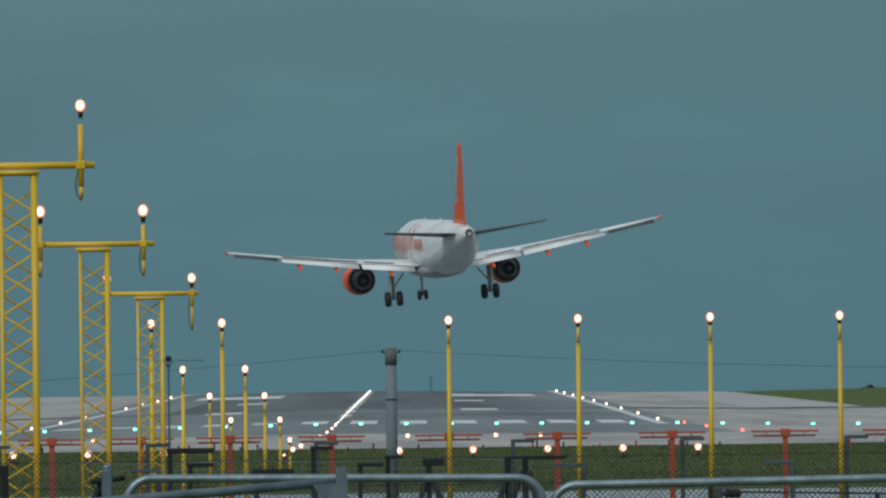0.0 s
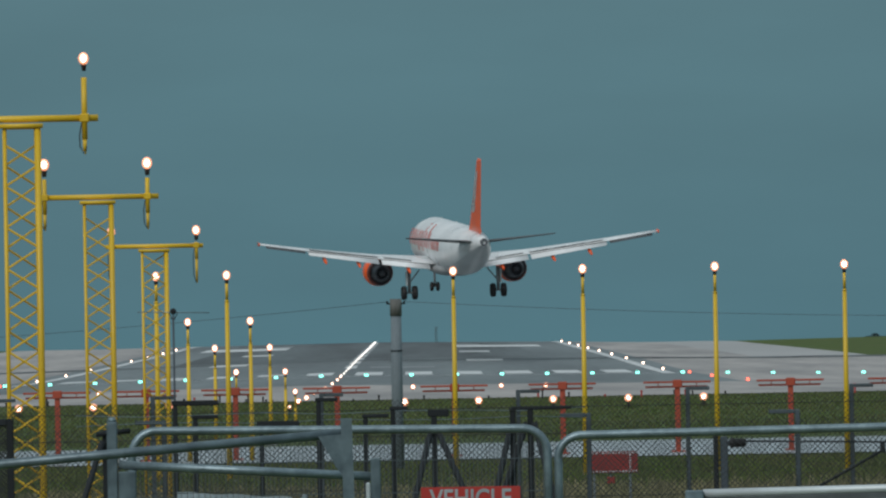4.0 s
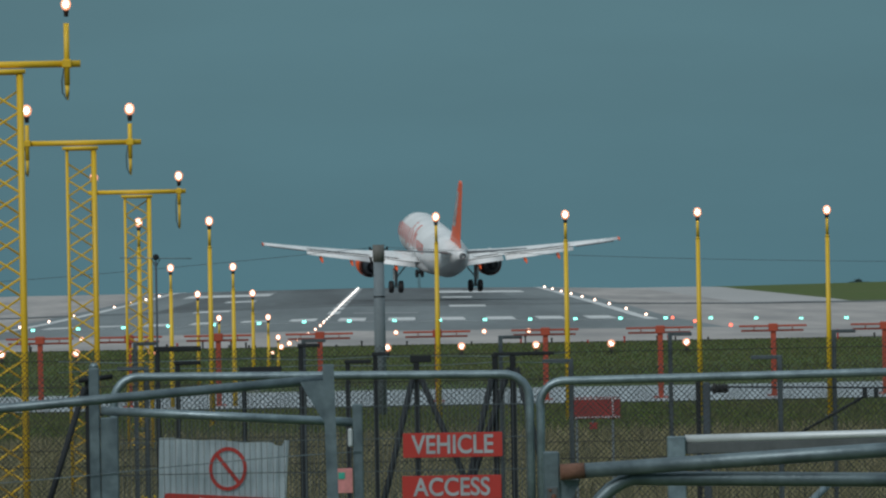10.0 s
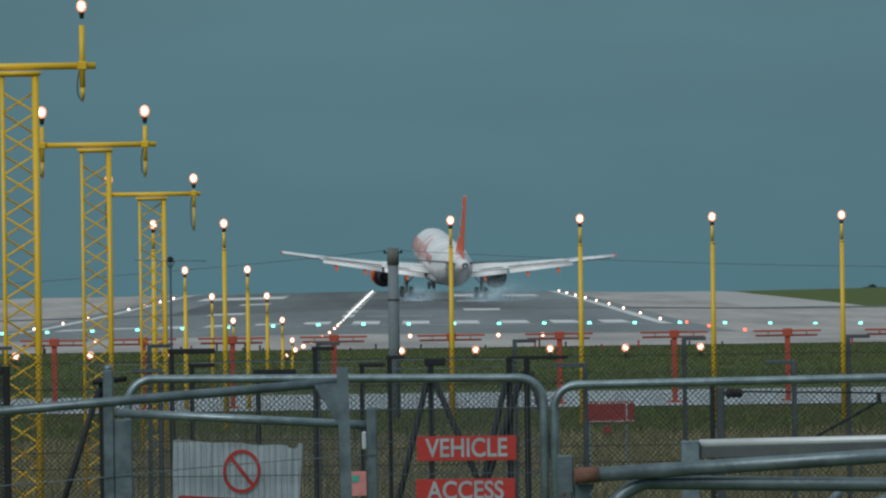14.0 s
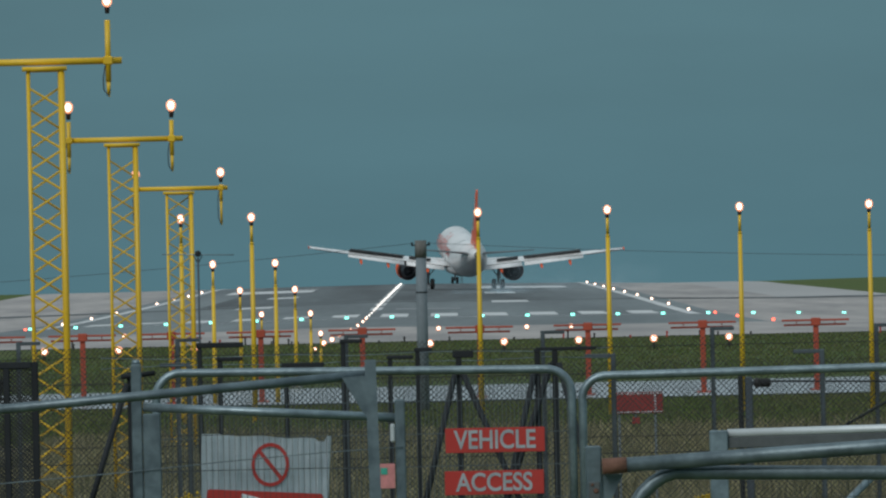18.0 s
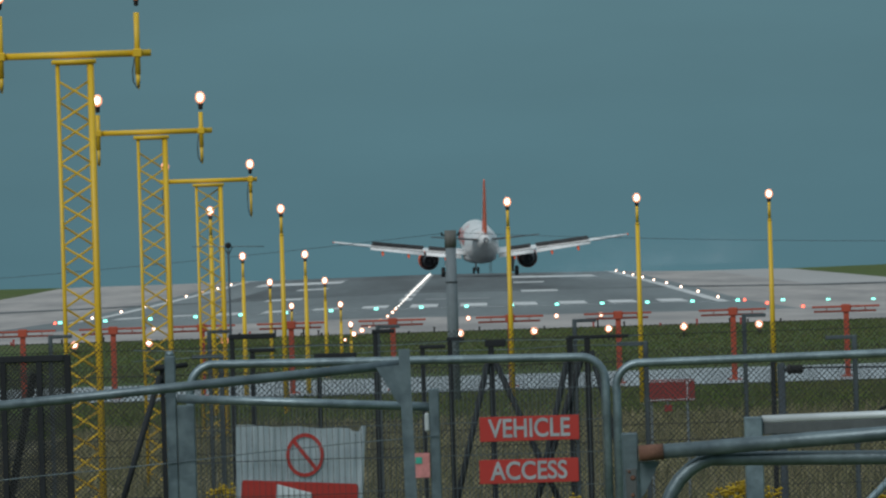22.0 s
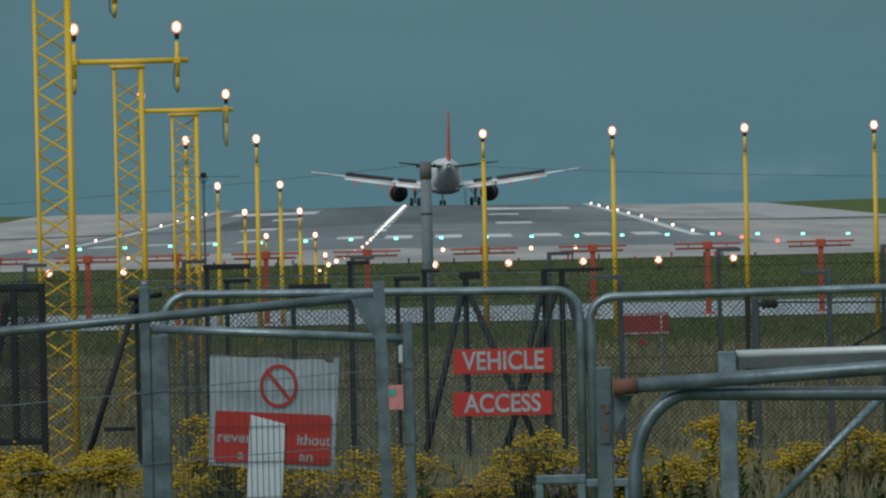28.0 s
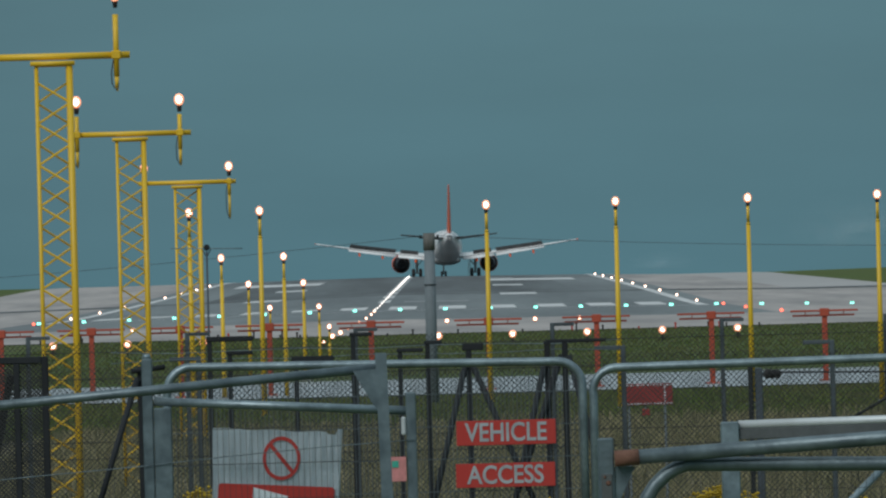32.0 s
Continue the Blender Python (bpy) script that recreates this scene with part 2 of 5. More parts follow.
M_CAR_SHADE = mat("tinted_car_glass", (0.07, 0.08, 0.08), 0.3, vary=0.05, bump=0)
M_PINK = mat("pink_label", (0.62, 0.25, 0.25), 0.6, scale=8)
M_GREEN_TAG = mat("green_label", (0.05, 0.42, 0.32), 0.6, scale=8)
M_STEM = mat("ragwort_stems", (0.115, 0.125, 0.042), 0.8, vary=0.3, scale=5, fine=20, bump=0, spec=0.1)
M_FLOWER = mat("ragwort_flowers", (0.46, 0.33, 0.025), 0.7, vary=0.3, scale=4, fine=30, bump=0, dirt=(0.27, 0.19, 0.03), dirt_amount=0.9, spec=0.1)
M_DOCK = mat("dark_weed_leaves", (0.028, 0.048, 0.022), 0.7, vary=0.3, scale=5, fine=20, bump=0, spec=0.2)
M_WEED = mat("green_weed_leaves", (0.07, 0.105, 0.035), 0.7, vary=0.3, scale=4, fine=20, bump=0, spec=0.2)
M_MAUVE = mat("mauve_thistle_heads", (0.20, 0.165, 0.175), 0.8, vary=0.3, scale=5, fine=20, bump=0, spec=0.1)
# Air haze in front of the distant mast, put into its base colour.
M_HAZE = mat("blue_grey_haze_tone", (0.155, 0.245, 0.29), 0.9, vary=0.05, bump=0, spec=0.0)
# Foliage colour paled and blued to carry the haze of distance.
M_TREE = mat("haze_tinted_foliage", (0.075, 0.12, 0.125), 0.9, vary=0.4, scale=0.3, fine=1.5, bump=0, spec=0.1)
M_LAMP = mat("lit_halogen_lens", (0.9, 0.85, 0.8), 0.3, vary=0.0, bump=0, emit=(1.0, 0.80, 0.64, 4.5))
# Emissive colour for the warm halo drawn round the lamps.
M_LAMP_HALO = mat("warm_lamp_halo", (0.9, 0.5, 0.35), 0.3, vary=0.0, bump=0, emit=(1.0, 0.36, 0.19, 1.0))
M_LAMP_WHITE = mat("lit_white_edge_light", (0.9, 0.9, 0.9), 0.3, vary=0.0, bump=0, emit=(1.0, 0.93, 0.85, 2.6))
M_LAMP_GREEN = mat("lit_green_light", (0.1, 0.7, 0.5), 0.3, vary=0.0, bump=0, emit=(0.30, 1.0, 0.86, 2.4))
M_LAMP_RED = mat("lit_red_light", (0.8, 0.1, 0.05), 0.3, vary=0.0, bump=0, emit=(1.0, 0.16, 0.10, 2.5))
M_AC_WHITE = mat("aircraft_white_paint", (0.82, 0.84, 0.85), 0.3, vary=0.03, scale=0.35, fine=6, bump=0.01, dirt=(0.60, 0.62, 0.63), dirt_amount=0.6)
M_AC_BELLY = mat("aircraft_grey_belly", (0.33, 0.35, 0.36), 0.4, vary=0.08, scale=0.5, fine=8, bump=0.01, dirt=(0.2, 0.21, 0.22))
M_AC_ORANGE = mat("aircraft_orange_paint", (0.93, 0.115, 0.012), 0.35, vary=0.04, scale=0.5, fine=8, bump=0.01, dirt=(0.66, 0.09, 0.018))
M_AC_LIVERY = mat("red_orange_livery_paint", (0.66, 0.06, 0.014), 0.4, vary=0.04, scale=0.5, fine=8, bump=0.01, dirt=(0.52, 0.05, 0.015))
M_AC_DARK = mat("dark_engine_metal", (0.12, 0.125, 0.14), 0.45, metal=0.6, vary=0.2, scale=2, fine=15)
# Dark grey painted for shade under the spoilers and ahead of the flaps.
M_AC_SHADE = mat("wing_shade_grey", (0.07, 0.075, 0.08), 0.5, vary=0.1, scale=1.5, fine=10)
# White paint greyed to hold the shade under the rear fuselage.
M_AC_UNDER = mat("aircraft_underside_shade", (0.60, 0.62, 0.64), 0.35, vary=0.05, scale=0.5, fine=8, bump=0.01, dirt=(0.44, 0.46, 0.47))
# Dark grey that paints the shade of the drooped aileron and its gap.
M_AC_AILERON = mat("aileron_shade_grey", (0.06, 0.065, 0.072), 0.45, vary=0.06, scale=0.6, fine=8, bump=0.01)
# The underside's shade, put into the tailplane's colour.
M_AC_TAIL = mat("tailplane_shade_grey", (0.08, 0.092, 0.10), 0.45, vary=0.06, scale=0.6, fine=8, bump=0.01)
M_AC_NOZZLE = mat("engine_rear_cowl", (0.06, 0.06, 0.072), 0.3, metal=0.3, vary=0.25, scale=1.4, fine=9, bump=0.02, dirt=(0.34, 0.075, 0.035), dirt_amount=0.85)
M_BLUEPOST = mat("blue_grey_post", (0.055, 0.076, 0.095), 0.6, vary=0.2, scale=3, fine=30, bump=0.05)
M_RAIL_FACE = mat("dull_rail_face", (0.085, 0.10, 0.105), 0.6, vary=0.2, scale=5, fine=40, bump=0.05)
M_CONC_PALE = mat("newer_pale_concrete", (0.385, 0.385, 0.385), 0.75, vary=0.12, scale=0.05, fine=1.5, bump=0.1, dirt=(0.30, 0.30, 0.30), dirt_amount=0.5, stretch=(1, 0.2, 1), spec=0.3)
M_STEEL = mat("landing_gear_steel", (0.30, 0.31, 0.32), 0.45, metal=0.3, vary=0.15, scale=4, fine=30)
M_CAR = mat("silver_grey_car_paint", (0.125, 0.17, 0.205), 0.22, metal=0.25, vary=0.03, scale=1.5, fine=60, bump=0.01, dirt=(0.14, 0.17, 0.2))


# ---- mesh helpers ----
def part(name, bm, material, parent=None, label="", smooth=False):
    me = bpy.data.meshes.new(name)
    bm.to_mesh(me)
    bm.free()
    me.materials.append(material)
    if smooth:
        me.shade_smooth()
    ob = new(name, me)
    if parent is not None:
        ob.parent = parent
    if label:
        ob["label"] = label
    return ob


def thing(name, x, y, z, label, category, group="", rz=0.0):
    ob = new(name)
    ob.empty_display_size = 0.2
    ob.matrix_basis = pose(x, y, z, 0, 0, rz)
    return tagged(ob, label, category, group)


def box(bm, x0, x1, y0, y1, z0, z1, bevel=0.0):
    m = Matrix.LocRotScale(((x0 + x1) / 2, (y0 + y1) / 2, (z0 + z1) / 2), None, (abs(x1 - x0), abs(y1 - y0), abs(z1 - z0)))
    vs = bmesh.ops.create_cube(bm, size=1, matrix=m)["verts"]
    if bevel:
        es = {e for v in vs for e in v.link_edges}
        bmesh.ops.bevel(bm, geom=list(es), offset=bevel, segments=1, affect="EDGES")
    return vs


def rod(bm, a, b, r0, r1=None, n=8, caps=True):
    """A round bar from a to b, radius r0 to r1."""
    a, b = Vector(a), Vector(b)
    r1 = r0 if r1 is None else r1
    q = (b - a).to_track_quat("Z", "Y")
    ring = []
    for c, r in ((a, r0), (b, r1)):
        ring.append([bm.verts.new(c + q @ Vector((r * math.cos(2 * math.pi * i / n), r * math.sin(2 * math.pi * i / n), 0))) for i in range(n)])
    for i in range(n):
        f = bm.faces.new((ring[0][i], ring[0][(i + 1) % n], ring[1][(i + 1) % n], ring[1][i]))
        f.smooth = n > 5
    if caps:
        bm.faces.new(ring[0][::-1])
        bm.faces.new(ring[1])


def pipe(bm, pts, r, n=10):
    """A bent tube through the points."""
    pts = [Vector(p) for p in pts]
    rings = []
    side = None
    for i, p in enumerate(pts):
        d = (pts[min(i + 1, len(pts) - 1)] - pts[max(i - 1, 0)]).normalized()
        if side is None:
            side = d.cross(Vector((0, 1, 0)) if abs(d.y) < 0.9 else Vector((1, 0, 0))).normalized()
        side = (side - d * side.dot(d)).normalized()
        up = d.cross(side)
        rings.append([bm.verts.new(p + r * (side * math.cos(2 * math.pi * k / n) + up * math.sin(2 * math.pi * k / n))) for k in range(n)])
    for a, b in zip(rings, rings[1:]):
        for k in range(n):
            bm.faces.new((a[k], a[(k + 1) % n], b[(k + 1) % n], b[k])).smooth = True
    bm.faces.new(rings[0][::-1])
    bm.faces.new(rings[-1])


def lathe(bm, profile, m=Matrix(), n=20, close=True):
    """Turns (radius, along) pairs round the local y axis."""
    rings = [[bm.verts.new(m @ Vector((r * math.cos(2 * math.pi * k / n), s, r * math.sin(2 * math.pi * k / n)))) for k in range(n)] for r, s in profile]
    for a, b in zip(rings, rings[1:]):
        for k in range(n):
            bm.faces.new((a[k], b[k], b[(k + 1) % n], a[(k + 1) % n])).smooth = True
    if close:
        bm.faces.new(rings[0])
        bm.faces.new(rings[-1][::-1])


def loft(bm, rings, caps=True):
    vs = [[bm.verts.new(p) for p in ring] for ring in rings]
    n = len(vs[0])
    for a, b in zip(vs, vs[1:]):
        for k in range(n):
            bm.faces.new((a[k], a[(k + 1) % n], b[(k + 1) % n], b[k])).smooth = True
    if caps:
        bm.faces.new(vs[0][::-1])
        bm.faces.new(vs[-1])
    bmesh.ops.recalc_face_normals(bm, faces=bm.faces[:])


def B():
    return bmesh.new()


# ---- ground: one sheet to the horizon, the runway rises to a crest ----
def ground_z(y):
    ys = (-60, 62, 78, 100, 400, 540, 660, 820, 910, 1010, 1100, 1150, 1200, 1300, 1700, 4500)
    zs = (0.80, 0.80, 0.55, 0.0, 0.0, -0.20, -0.12, 0.42, 0.68, 0.99, 1.27, 1.42, 1.42, 1.28, -6.0, -70.0)
    return float(np.interp(y, ys, zs))


CENTRE = -4.7


def runway_shift(y):
    """How far the runway, which runs a hair to the right, has moved aside at y."""
    return 0.0009 * max(0.0, y - 640)


def camber(x, y):
    """The fall of the runway's cross-section to both sides, uneven along its length."""
    out = x - CENTRE - runway_shift(y)
    if out > 0:
        fall = np.interp(y, (405, 560, 860, 1000, 1100, 1300), (0, 0.0125, 0.0125, 0.015, 0.0185, 0.0185))
    else:
        fall = np.interp(y, (405, 560, 640, 700, 760, 900, 1030, 1090, 1150, 1300), (0, 0.0125, 0.0145, 0.020, 0.0225, 0.0205, 0.015, 0.0105, 0.0075, 0.0075))
    edge = 15.0 if out > 0 else 22.0
    return -float(fall) * float(np.interp(abs(out), (0, 23.1, 32, 50, 100), (0, edge, 32, 32, 0)))


def floor_z(x, y):
    return ground_z(y) + camber(x, y)


def sheet(name, x0, x1, y0, y1, lift, material, kind="structure", label="", category="", parent=None, skew=False):
    bm = B()
    cuts = [y for y in (-60, 62, 70, 78, 88, 100, 250, 405, 430, 470, 510, 560, 600, 640, 680, 720, 790, 860, 960, 1040, 1100, 1120, 1140, 1160, 1180, 1220, 1260, 1300, 1500, 1700, 2500, 3500, 4500) if y0 < y < y1]
    xs = [x0, *[x for x in (-300, -104.8, -54.8, -40.8, -28, -16, -4.8, 7, 18.4, 31.2, 45.2, 95.2, 300) if x0 < x < x1], x1]
    aside = runway_shift if skew else lambda y: 0.0
    rows = [[bm.verts.new((x + aside(y), y, floor_z(x + aside(y), y) + lift)) for x in xs] for y in [y0, *cuts, y1]]
    for a, b in zip(rows, rows[1:]):
        for i in range(len(xs) - 1):
            bm.faces.new((a[i], a[i + 1], b[i + 1], b[i]))
    ob = part(name, bm, material, parent)
    if parent is None:
        tagged(ob, label, category, "", kind)
    return ob


sheet("ground", -900, 900, -60, 4500, 0.0, M_GRASS, label="rough green airfield grass, yellowing in patches", category="ground")
sheet("pavement_apron", -49, 40.3, 405, 1290, 0.03, M_CONC, label="pale grey concrete apron and runway shoulders", category="pavement")
sheet("pavement_apron_side", 40.3, 90, 405, 812, 0.03, M_CONC, label="pale concrete apron beside the runway end", category="pavement")
sheet("pavement_bay", 27, 40.2, 830, 1290, 0.04, M_CONC_PALE, label="newer pale concrete bay beyond the runway shoulder", category="pavement")
sheet("runway", -29.0, 19.6, 545, 1290, 0.045, M_ASPH, label="dark rubber-streaked asphalt runway rising to a crest", category="runway", skew=True)
sheet("cross_taxiway", -49, 90, 810, 826, 0.052, M_ASPH_DARK, label="dark asphalt strip crossing the runway and apron", category="taxiway")
sheet("runway_touchdown_zone", -21, 11.5, 835, 1290, 0.052, M_ASPH_DARK, label="rubber-darkened touchdown zone of the runway", category="runway", skew=True)
sheet("dry_verge", -40, 40, 59, 172, 0.012, M_DRY_SOIL, label="dry tan verge grass between the gates and the field", category="ground")
sheet("service_road", -60, 60, 215.5, 245, 0.03, M_ROAD, label="wet perimeter road across the grass, pale with painted sky sheen", category="road")
sheet("access_track", -40, 40, 40, 51, 0.02, M_ASPH, label="asphalt track in front of the gates", category="road")

runway_ob = bpy.data.objects["runway"]
for k in range(-6, 6):
    x = CENTRE + 1.75 + k * 3.5
    sheet("piano_key", x - 0.95, x + 0.95, 652, 682, 0.06, M_PAINT, parent=runway_ob, skew=True)
sheet("edge_line", 17.15, 18.0, 640, 1200, 0.06, M_PAINT, parent=runway_ob, skew=True)
sheet("edge_line", -27.4, -26.55, 640, 1200, 0.06, M_PAINT, parent=runway_ob, skew=True)
sheet("threshold_bar", -26.7, 17.3, 641, 642.8, 0.06, M_PAINT, parent=runway_ob, skew=True)
for y0, length, width in ((792, 22, 3.1), (932, 22, 3.0), (1035, 45, 9.5), (1085, 22, 3)):
    for side in (-1, 1):
        a, b = CENTRE + side * 9.3, CENTRE + side * (9.3 + width)
        sheet("touchdown_mark", min(a, b), max(a, b), y0, y0 + length, 0.06, M_PAINT if y0 < 1050 else M_PAINT_WORN, parent=runway_ob, skew=True)
sheet("touchdown_mark", -3.2, 1.8, 722, 734, 0.06, M_PAINT_WORN, parent=runway_ob, skew=True)
for k in range(9):
    sheet("centre_dash", CENTRE - 0.45, CENTRE + 0.45, 720 + k * 50, 750 + k * 50, 0.06, M_PAINT, parent=runway_ob, skew=True)


# ---- approach lights ----
def lamp_head(parent, x, y, z, r=0.064):
    """A lit round lamp facing the approach, on a dark holder; z is the lamp's centre."""
    bm = B()
    lathe(bm, [(r * 0.55, 0.16), (r * 1.06, 0.03), (r * 1.06, -0.03)], Matrix.Translation((x, y, z)), 16)
    rod(bm, (x, y + 0.04, z - r * 1.0), (x, y + 0.04, z - r * 2.6), r * 0.62, r * 0.42, 8)
    h = part("lamp_holder", bm, M_BLACK, parent)
    bm = B()
    lathe(bm, [(r * 0.64, -0.034), (r * 0.58, -0.05), (r * 0.4, -0.075), (r * 0.05, -0.085)], Matrix.Translation((x, y, z)) @ Matrix.Diagonal((0.95, 1, 1.25, 1)), 16)
    part("lens", bm, M_LAMP, h, "glowing warm white lens")
    # An added glowing ring stands in for the halo round the lens.
    bm = B()
    lathe(bm, [(r * 0.60, -0.036), (r * 1.02, -0.034), (r * 1.08, -0.02), (r * 1.08, 0.02), (r * 0.95, 0.03)], Matrix.Translation((x, y, z)) @ Matrix.Diagonal((1, 1, 1.2, 1)), 16, close=False)
    part("rim", bm, M_LAMP_HALO, h, "reddish halo of the lamp, added as a glowing ring")


def lattice_tower(y, xc, half, z_top, bar0, bar1, lamps, z_lamp, lens=0.064, drop=0.25):
    t = thing("approach_light_tower", xc, y, ground_z(y), "yellow lattice approach light tower with a crossbar and lit lamps", "light tower", "approach light towers")
    h = z_top - ground_z(y)
    dep = half * 1.5
    corners = [(-half, -dep / 2), (half, -dep / 2), (half * 0.84, dep / 2)]
    for (cx, cy), r in zip(corners, (0.022, 0.036, 0.02)):
        bm = B()
        rod(bm, (cx, cy, 0), (cx, cy, h), r, n=10)
        part("mast_leg", bm, M_YELLOW, t)
    step = half * 1.25
    n = int(h / step)
    for k in range(3):
        a, b = corners[k], corners[(k + 1) % 3]
        bm = B()
        for i in range(n):
            p, q = (a, b) if i % 2 else (b, a)
            rod(bm, (*p, i * step), (*q, (i + 1) * step), 0.0125, n=5, caps=False)
        part("lattice_brace", bm, M_YELLOW, t)
    bm = B()
    box(bm, -half - 0.02, half + 0.02, -dep / 2 - 0.02, dep / 2 + 0.02, h, h + 0.05, 0.008)
    part("head_plate", bm, M_YELLOW, t)
    bm = B()
    rod(bm, (bar0 - xc, -0.05, h + 0.105), (bar1 - xc, -0.05, h + 0.105), 0.038, n=10)
    part("crossbar", bm, M_YELLOW, t)
    bm = B()
    rod(bm, (-half - 0.06, -dep / 2 - 0.03, h + 0.03), (half + 0.06, -dep / 2 - 0.03, h + 0.03), 0.026, n=10)
    part("clamp_tube", bm, M_YELLOW, t)
    for lx in lamps:
        x = lx - xc
        bm = B()
        rod(bm, (x, -0.10, h - 0.12), (x, -0.10, z_lamp - ground_z(y) - 0.2), 0.030, n=8)
        box(bm, x - 0.05, x + 0.05, -0.14, 0.0, h + 0.06, h + 0.15, 0.01)
        part("lamp_stem", bm, M_YELLOW, t)
        bm = B()
        rod(bm, (x, -0.10, h - 0.12), (x, -0.10, h - drop), 0.024, 0.019, 8)
        rod(bm, (x + 0.005, -0.10, h - drop), (x + 0.005, -0.10, h - drop - 0.03), 0.009, n=6)
        part("stem_end", bm, M_YELLOW, t)
        bm = B()
        pipe(bm, [(x - 0.03, -0.13, h + 0.05), (x - 0.055, -0.13, h - 0.08), (x - 0.05, -0.13, h - drop * 0.8), (x - 0.01, -0.12, h - drop - 0.02), (x + 0.02, -0.11, h - drop + 0.05)], 0.006, 6)
        part("lamp_cable", bm, M_BLACK, t)
        lamp_head(t, x, -0.10, z_lamp - ground_z(y), lens)
    bm = B()
    pipe(bm, [(half - 0.035, 0.02, h - 0.05), (half - 0.02, 0.02, h - 0.5), (half - 0.03, 0.02, h - 1.5), (half - 0.03, 0.0, 0.3)], 0.009, 6)
    part("feed_cable", bm, M_BLACK, t)
    return t


lattice_tower(100, -4.076, 0.175, 5.20, -4.95, -3.26, (-4.85, -3.402), 5.934, 0.05)
lattice_tower(130, -4.262, 0.185, 4.80, -5.08, -3.426, (-4.993, -3.576), 5.360, drop=0.32)
lattice_tower(160, -4.304, 0.205, 4.39, -5.127, -3.479, (-5.028, -3.591), 4.752, drop=0.50)


def pole_light(x, y, z, label="slim yellow pole carrying one lit approach lamp", group="approach light poles"):
    t = thing("approach_light_pole", x, y, ground_z(y), label, "pole light", group)
    h = z - ground_z(y)
    bm = B()
    rod(bm, (0, 0, 0), (0, 0, h - 0.54), 0.058, 0.041, 16)
    part("lower_tube", bm, M_YELLOW, t)
    bm = B()
    rod(bm, (0, 0, h - 0.50), (0, 0, h - 0.17), 0.031, 0.029, 16)
    part("upper_tube", bm, M_YELLOW, t)
    bm = B()
    rod(bm, (0, 0, h - 0.54), (0, 0, h - 0.50), 0.045, 0.035, 16)
    part("collar", bm, M_YELLOW, t)
    bm = B()
    box(bm, -0.14, 0.14, -0.14, 0.14, -0.02, 0.03, 0.01)
    part("base_plate", bm, M_STEEL, t)
    lamp_head(t, 0, 0, h, 0.073)
    return t


for x in (-5.094, -3.672, 0.89, 3.496, 6.159, 8.766):
    pole_light(x, 190, 4.165)
for y, z in ((220, 3.272), (250, 2.60), (280, 1.832)):
    for x in (-5.175, -3.72):
        pole_light(x, y, z)
pole_light(-3.80, 310, 1.04)


def ground_light(x, y, z, r, material, label, group, category="runway light"):
    base = floor_z(x, y)
    t = thing("ground_light", x, y, base, label, category, group)
    h = max(z - ground_z(y), 0.12)
    bm = B()
    rod(bm, (0, 0.06, 0), (0, 0.06, h - r * 0.6), 0.035, n=8)
    if h > 0.3:
        rod(bm, (-0.16, 0.06, 0.0), (0, 0.06, h * 0.6), 0.014, n=6)
        rod(bm, (0.16, 0.06, 0.0), (0, 0.06, h * 0.6), 0.014, n=6)
    part("stand", bm, M_BLACK, t)
    bm = B()
    lathe(bm, [(r * 0.6, 0.14), (r * 1.04, 0.02), (r * 1.04, -0.02)], Matrix.Translation((0, 0, h)), 14)
    part("housing", bm, M_BLACK, t)
    bm = B()
    if material is M_LAMP_GREEN:
        for sx in (-1, 1):
            box(bm, sx * r * 0.55 - r * 0.46, sx * r * 0.55 + r * 0.46, -0.07, -0.024, h - r * 0.75, h + r * 0.75, r * 0.2)
    else:
        core = 0.68 if category == "approach light" else 0.9
        lathe(bm, [(r * core, -0.037), (r * core * 0.9, -0.05), (r * 0.05, -0.07)], Matrix.Translation((0, 0, h)), 14)
    part("lens", bm, material, t)
    if material is M_LAMP:
        # The low lamps' halo, also added as a glowing ring.
        bm = B()
        lathe(bm, [(r * 0.64, -0.036), (r * 1.2, -0.034), (r * 1.25, 0.02), (r * 1.0, 0.03)], Matrix.Translation((0, 0, h)), 14, close=False)
        part("rim", bm, M_LAMP_HALO, t, "reddish halo of the lamp, added as a glowing ring")
    return t


WARM = "low lit approach lamp on a short stand in the grass"
for x in (-14.137, -11.45, -8.723, -0.235, 2.432, 5.119, 7.827, 10.535):
    ground_light(x, 340, 0.41 if abs(x + 4) > 0.7 else 0.6, 0.112, M_LAMP, WARM, "low crossbar lamps", "approach light")
for x in (-16.2, 0.11, 4.69, 7.0):
    ground_light(x, 490, 0.06, 0.10, M_LAMP, WARM, "far crossbar lamps", "approach light")
for x, y, z, r in ((-4.6, 385, 0.17, 0.09), (-4.6, 415, 0.02, 0.09), (-4.38, 340, 0.30, 0.05), (-4.6, 448, 0.05, 0.05), (-4.6, 507, -0.06, 0.055), (-4.6, 553, -0.1, 0.07), (-4.6, 591, -0.06, 0.075), (-4.65, 625, -0.05, 0.075)):
    ground_light(x, y, z, r, M_LAMP, WARM, "inner centreline lamps", "approach light")
for k in range(21):
    ground_light(-27.53 + k * 3.065, 640, -0.03, 0.125, M_LAMP_GREEN, "green threshold light set along the runway end", "threshold lights")
for x, y in ((19.0, 643), (19.15, 600), (20.0, 560), (-27.7, 636)):
    ground_light(x, y, -0.2, 0.12, M_LAMP_RED, "red runway end light beside the threshold", "end lights")
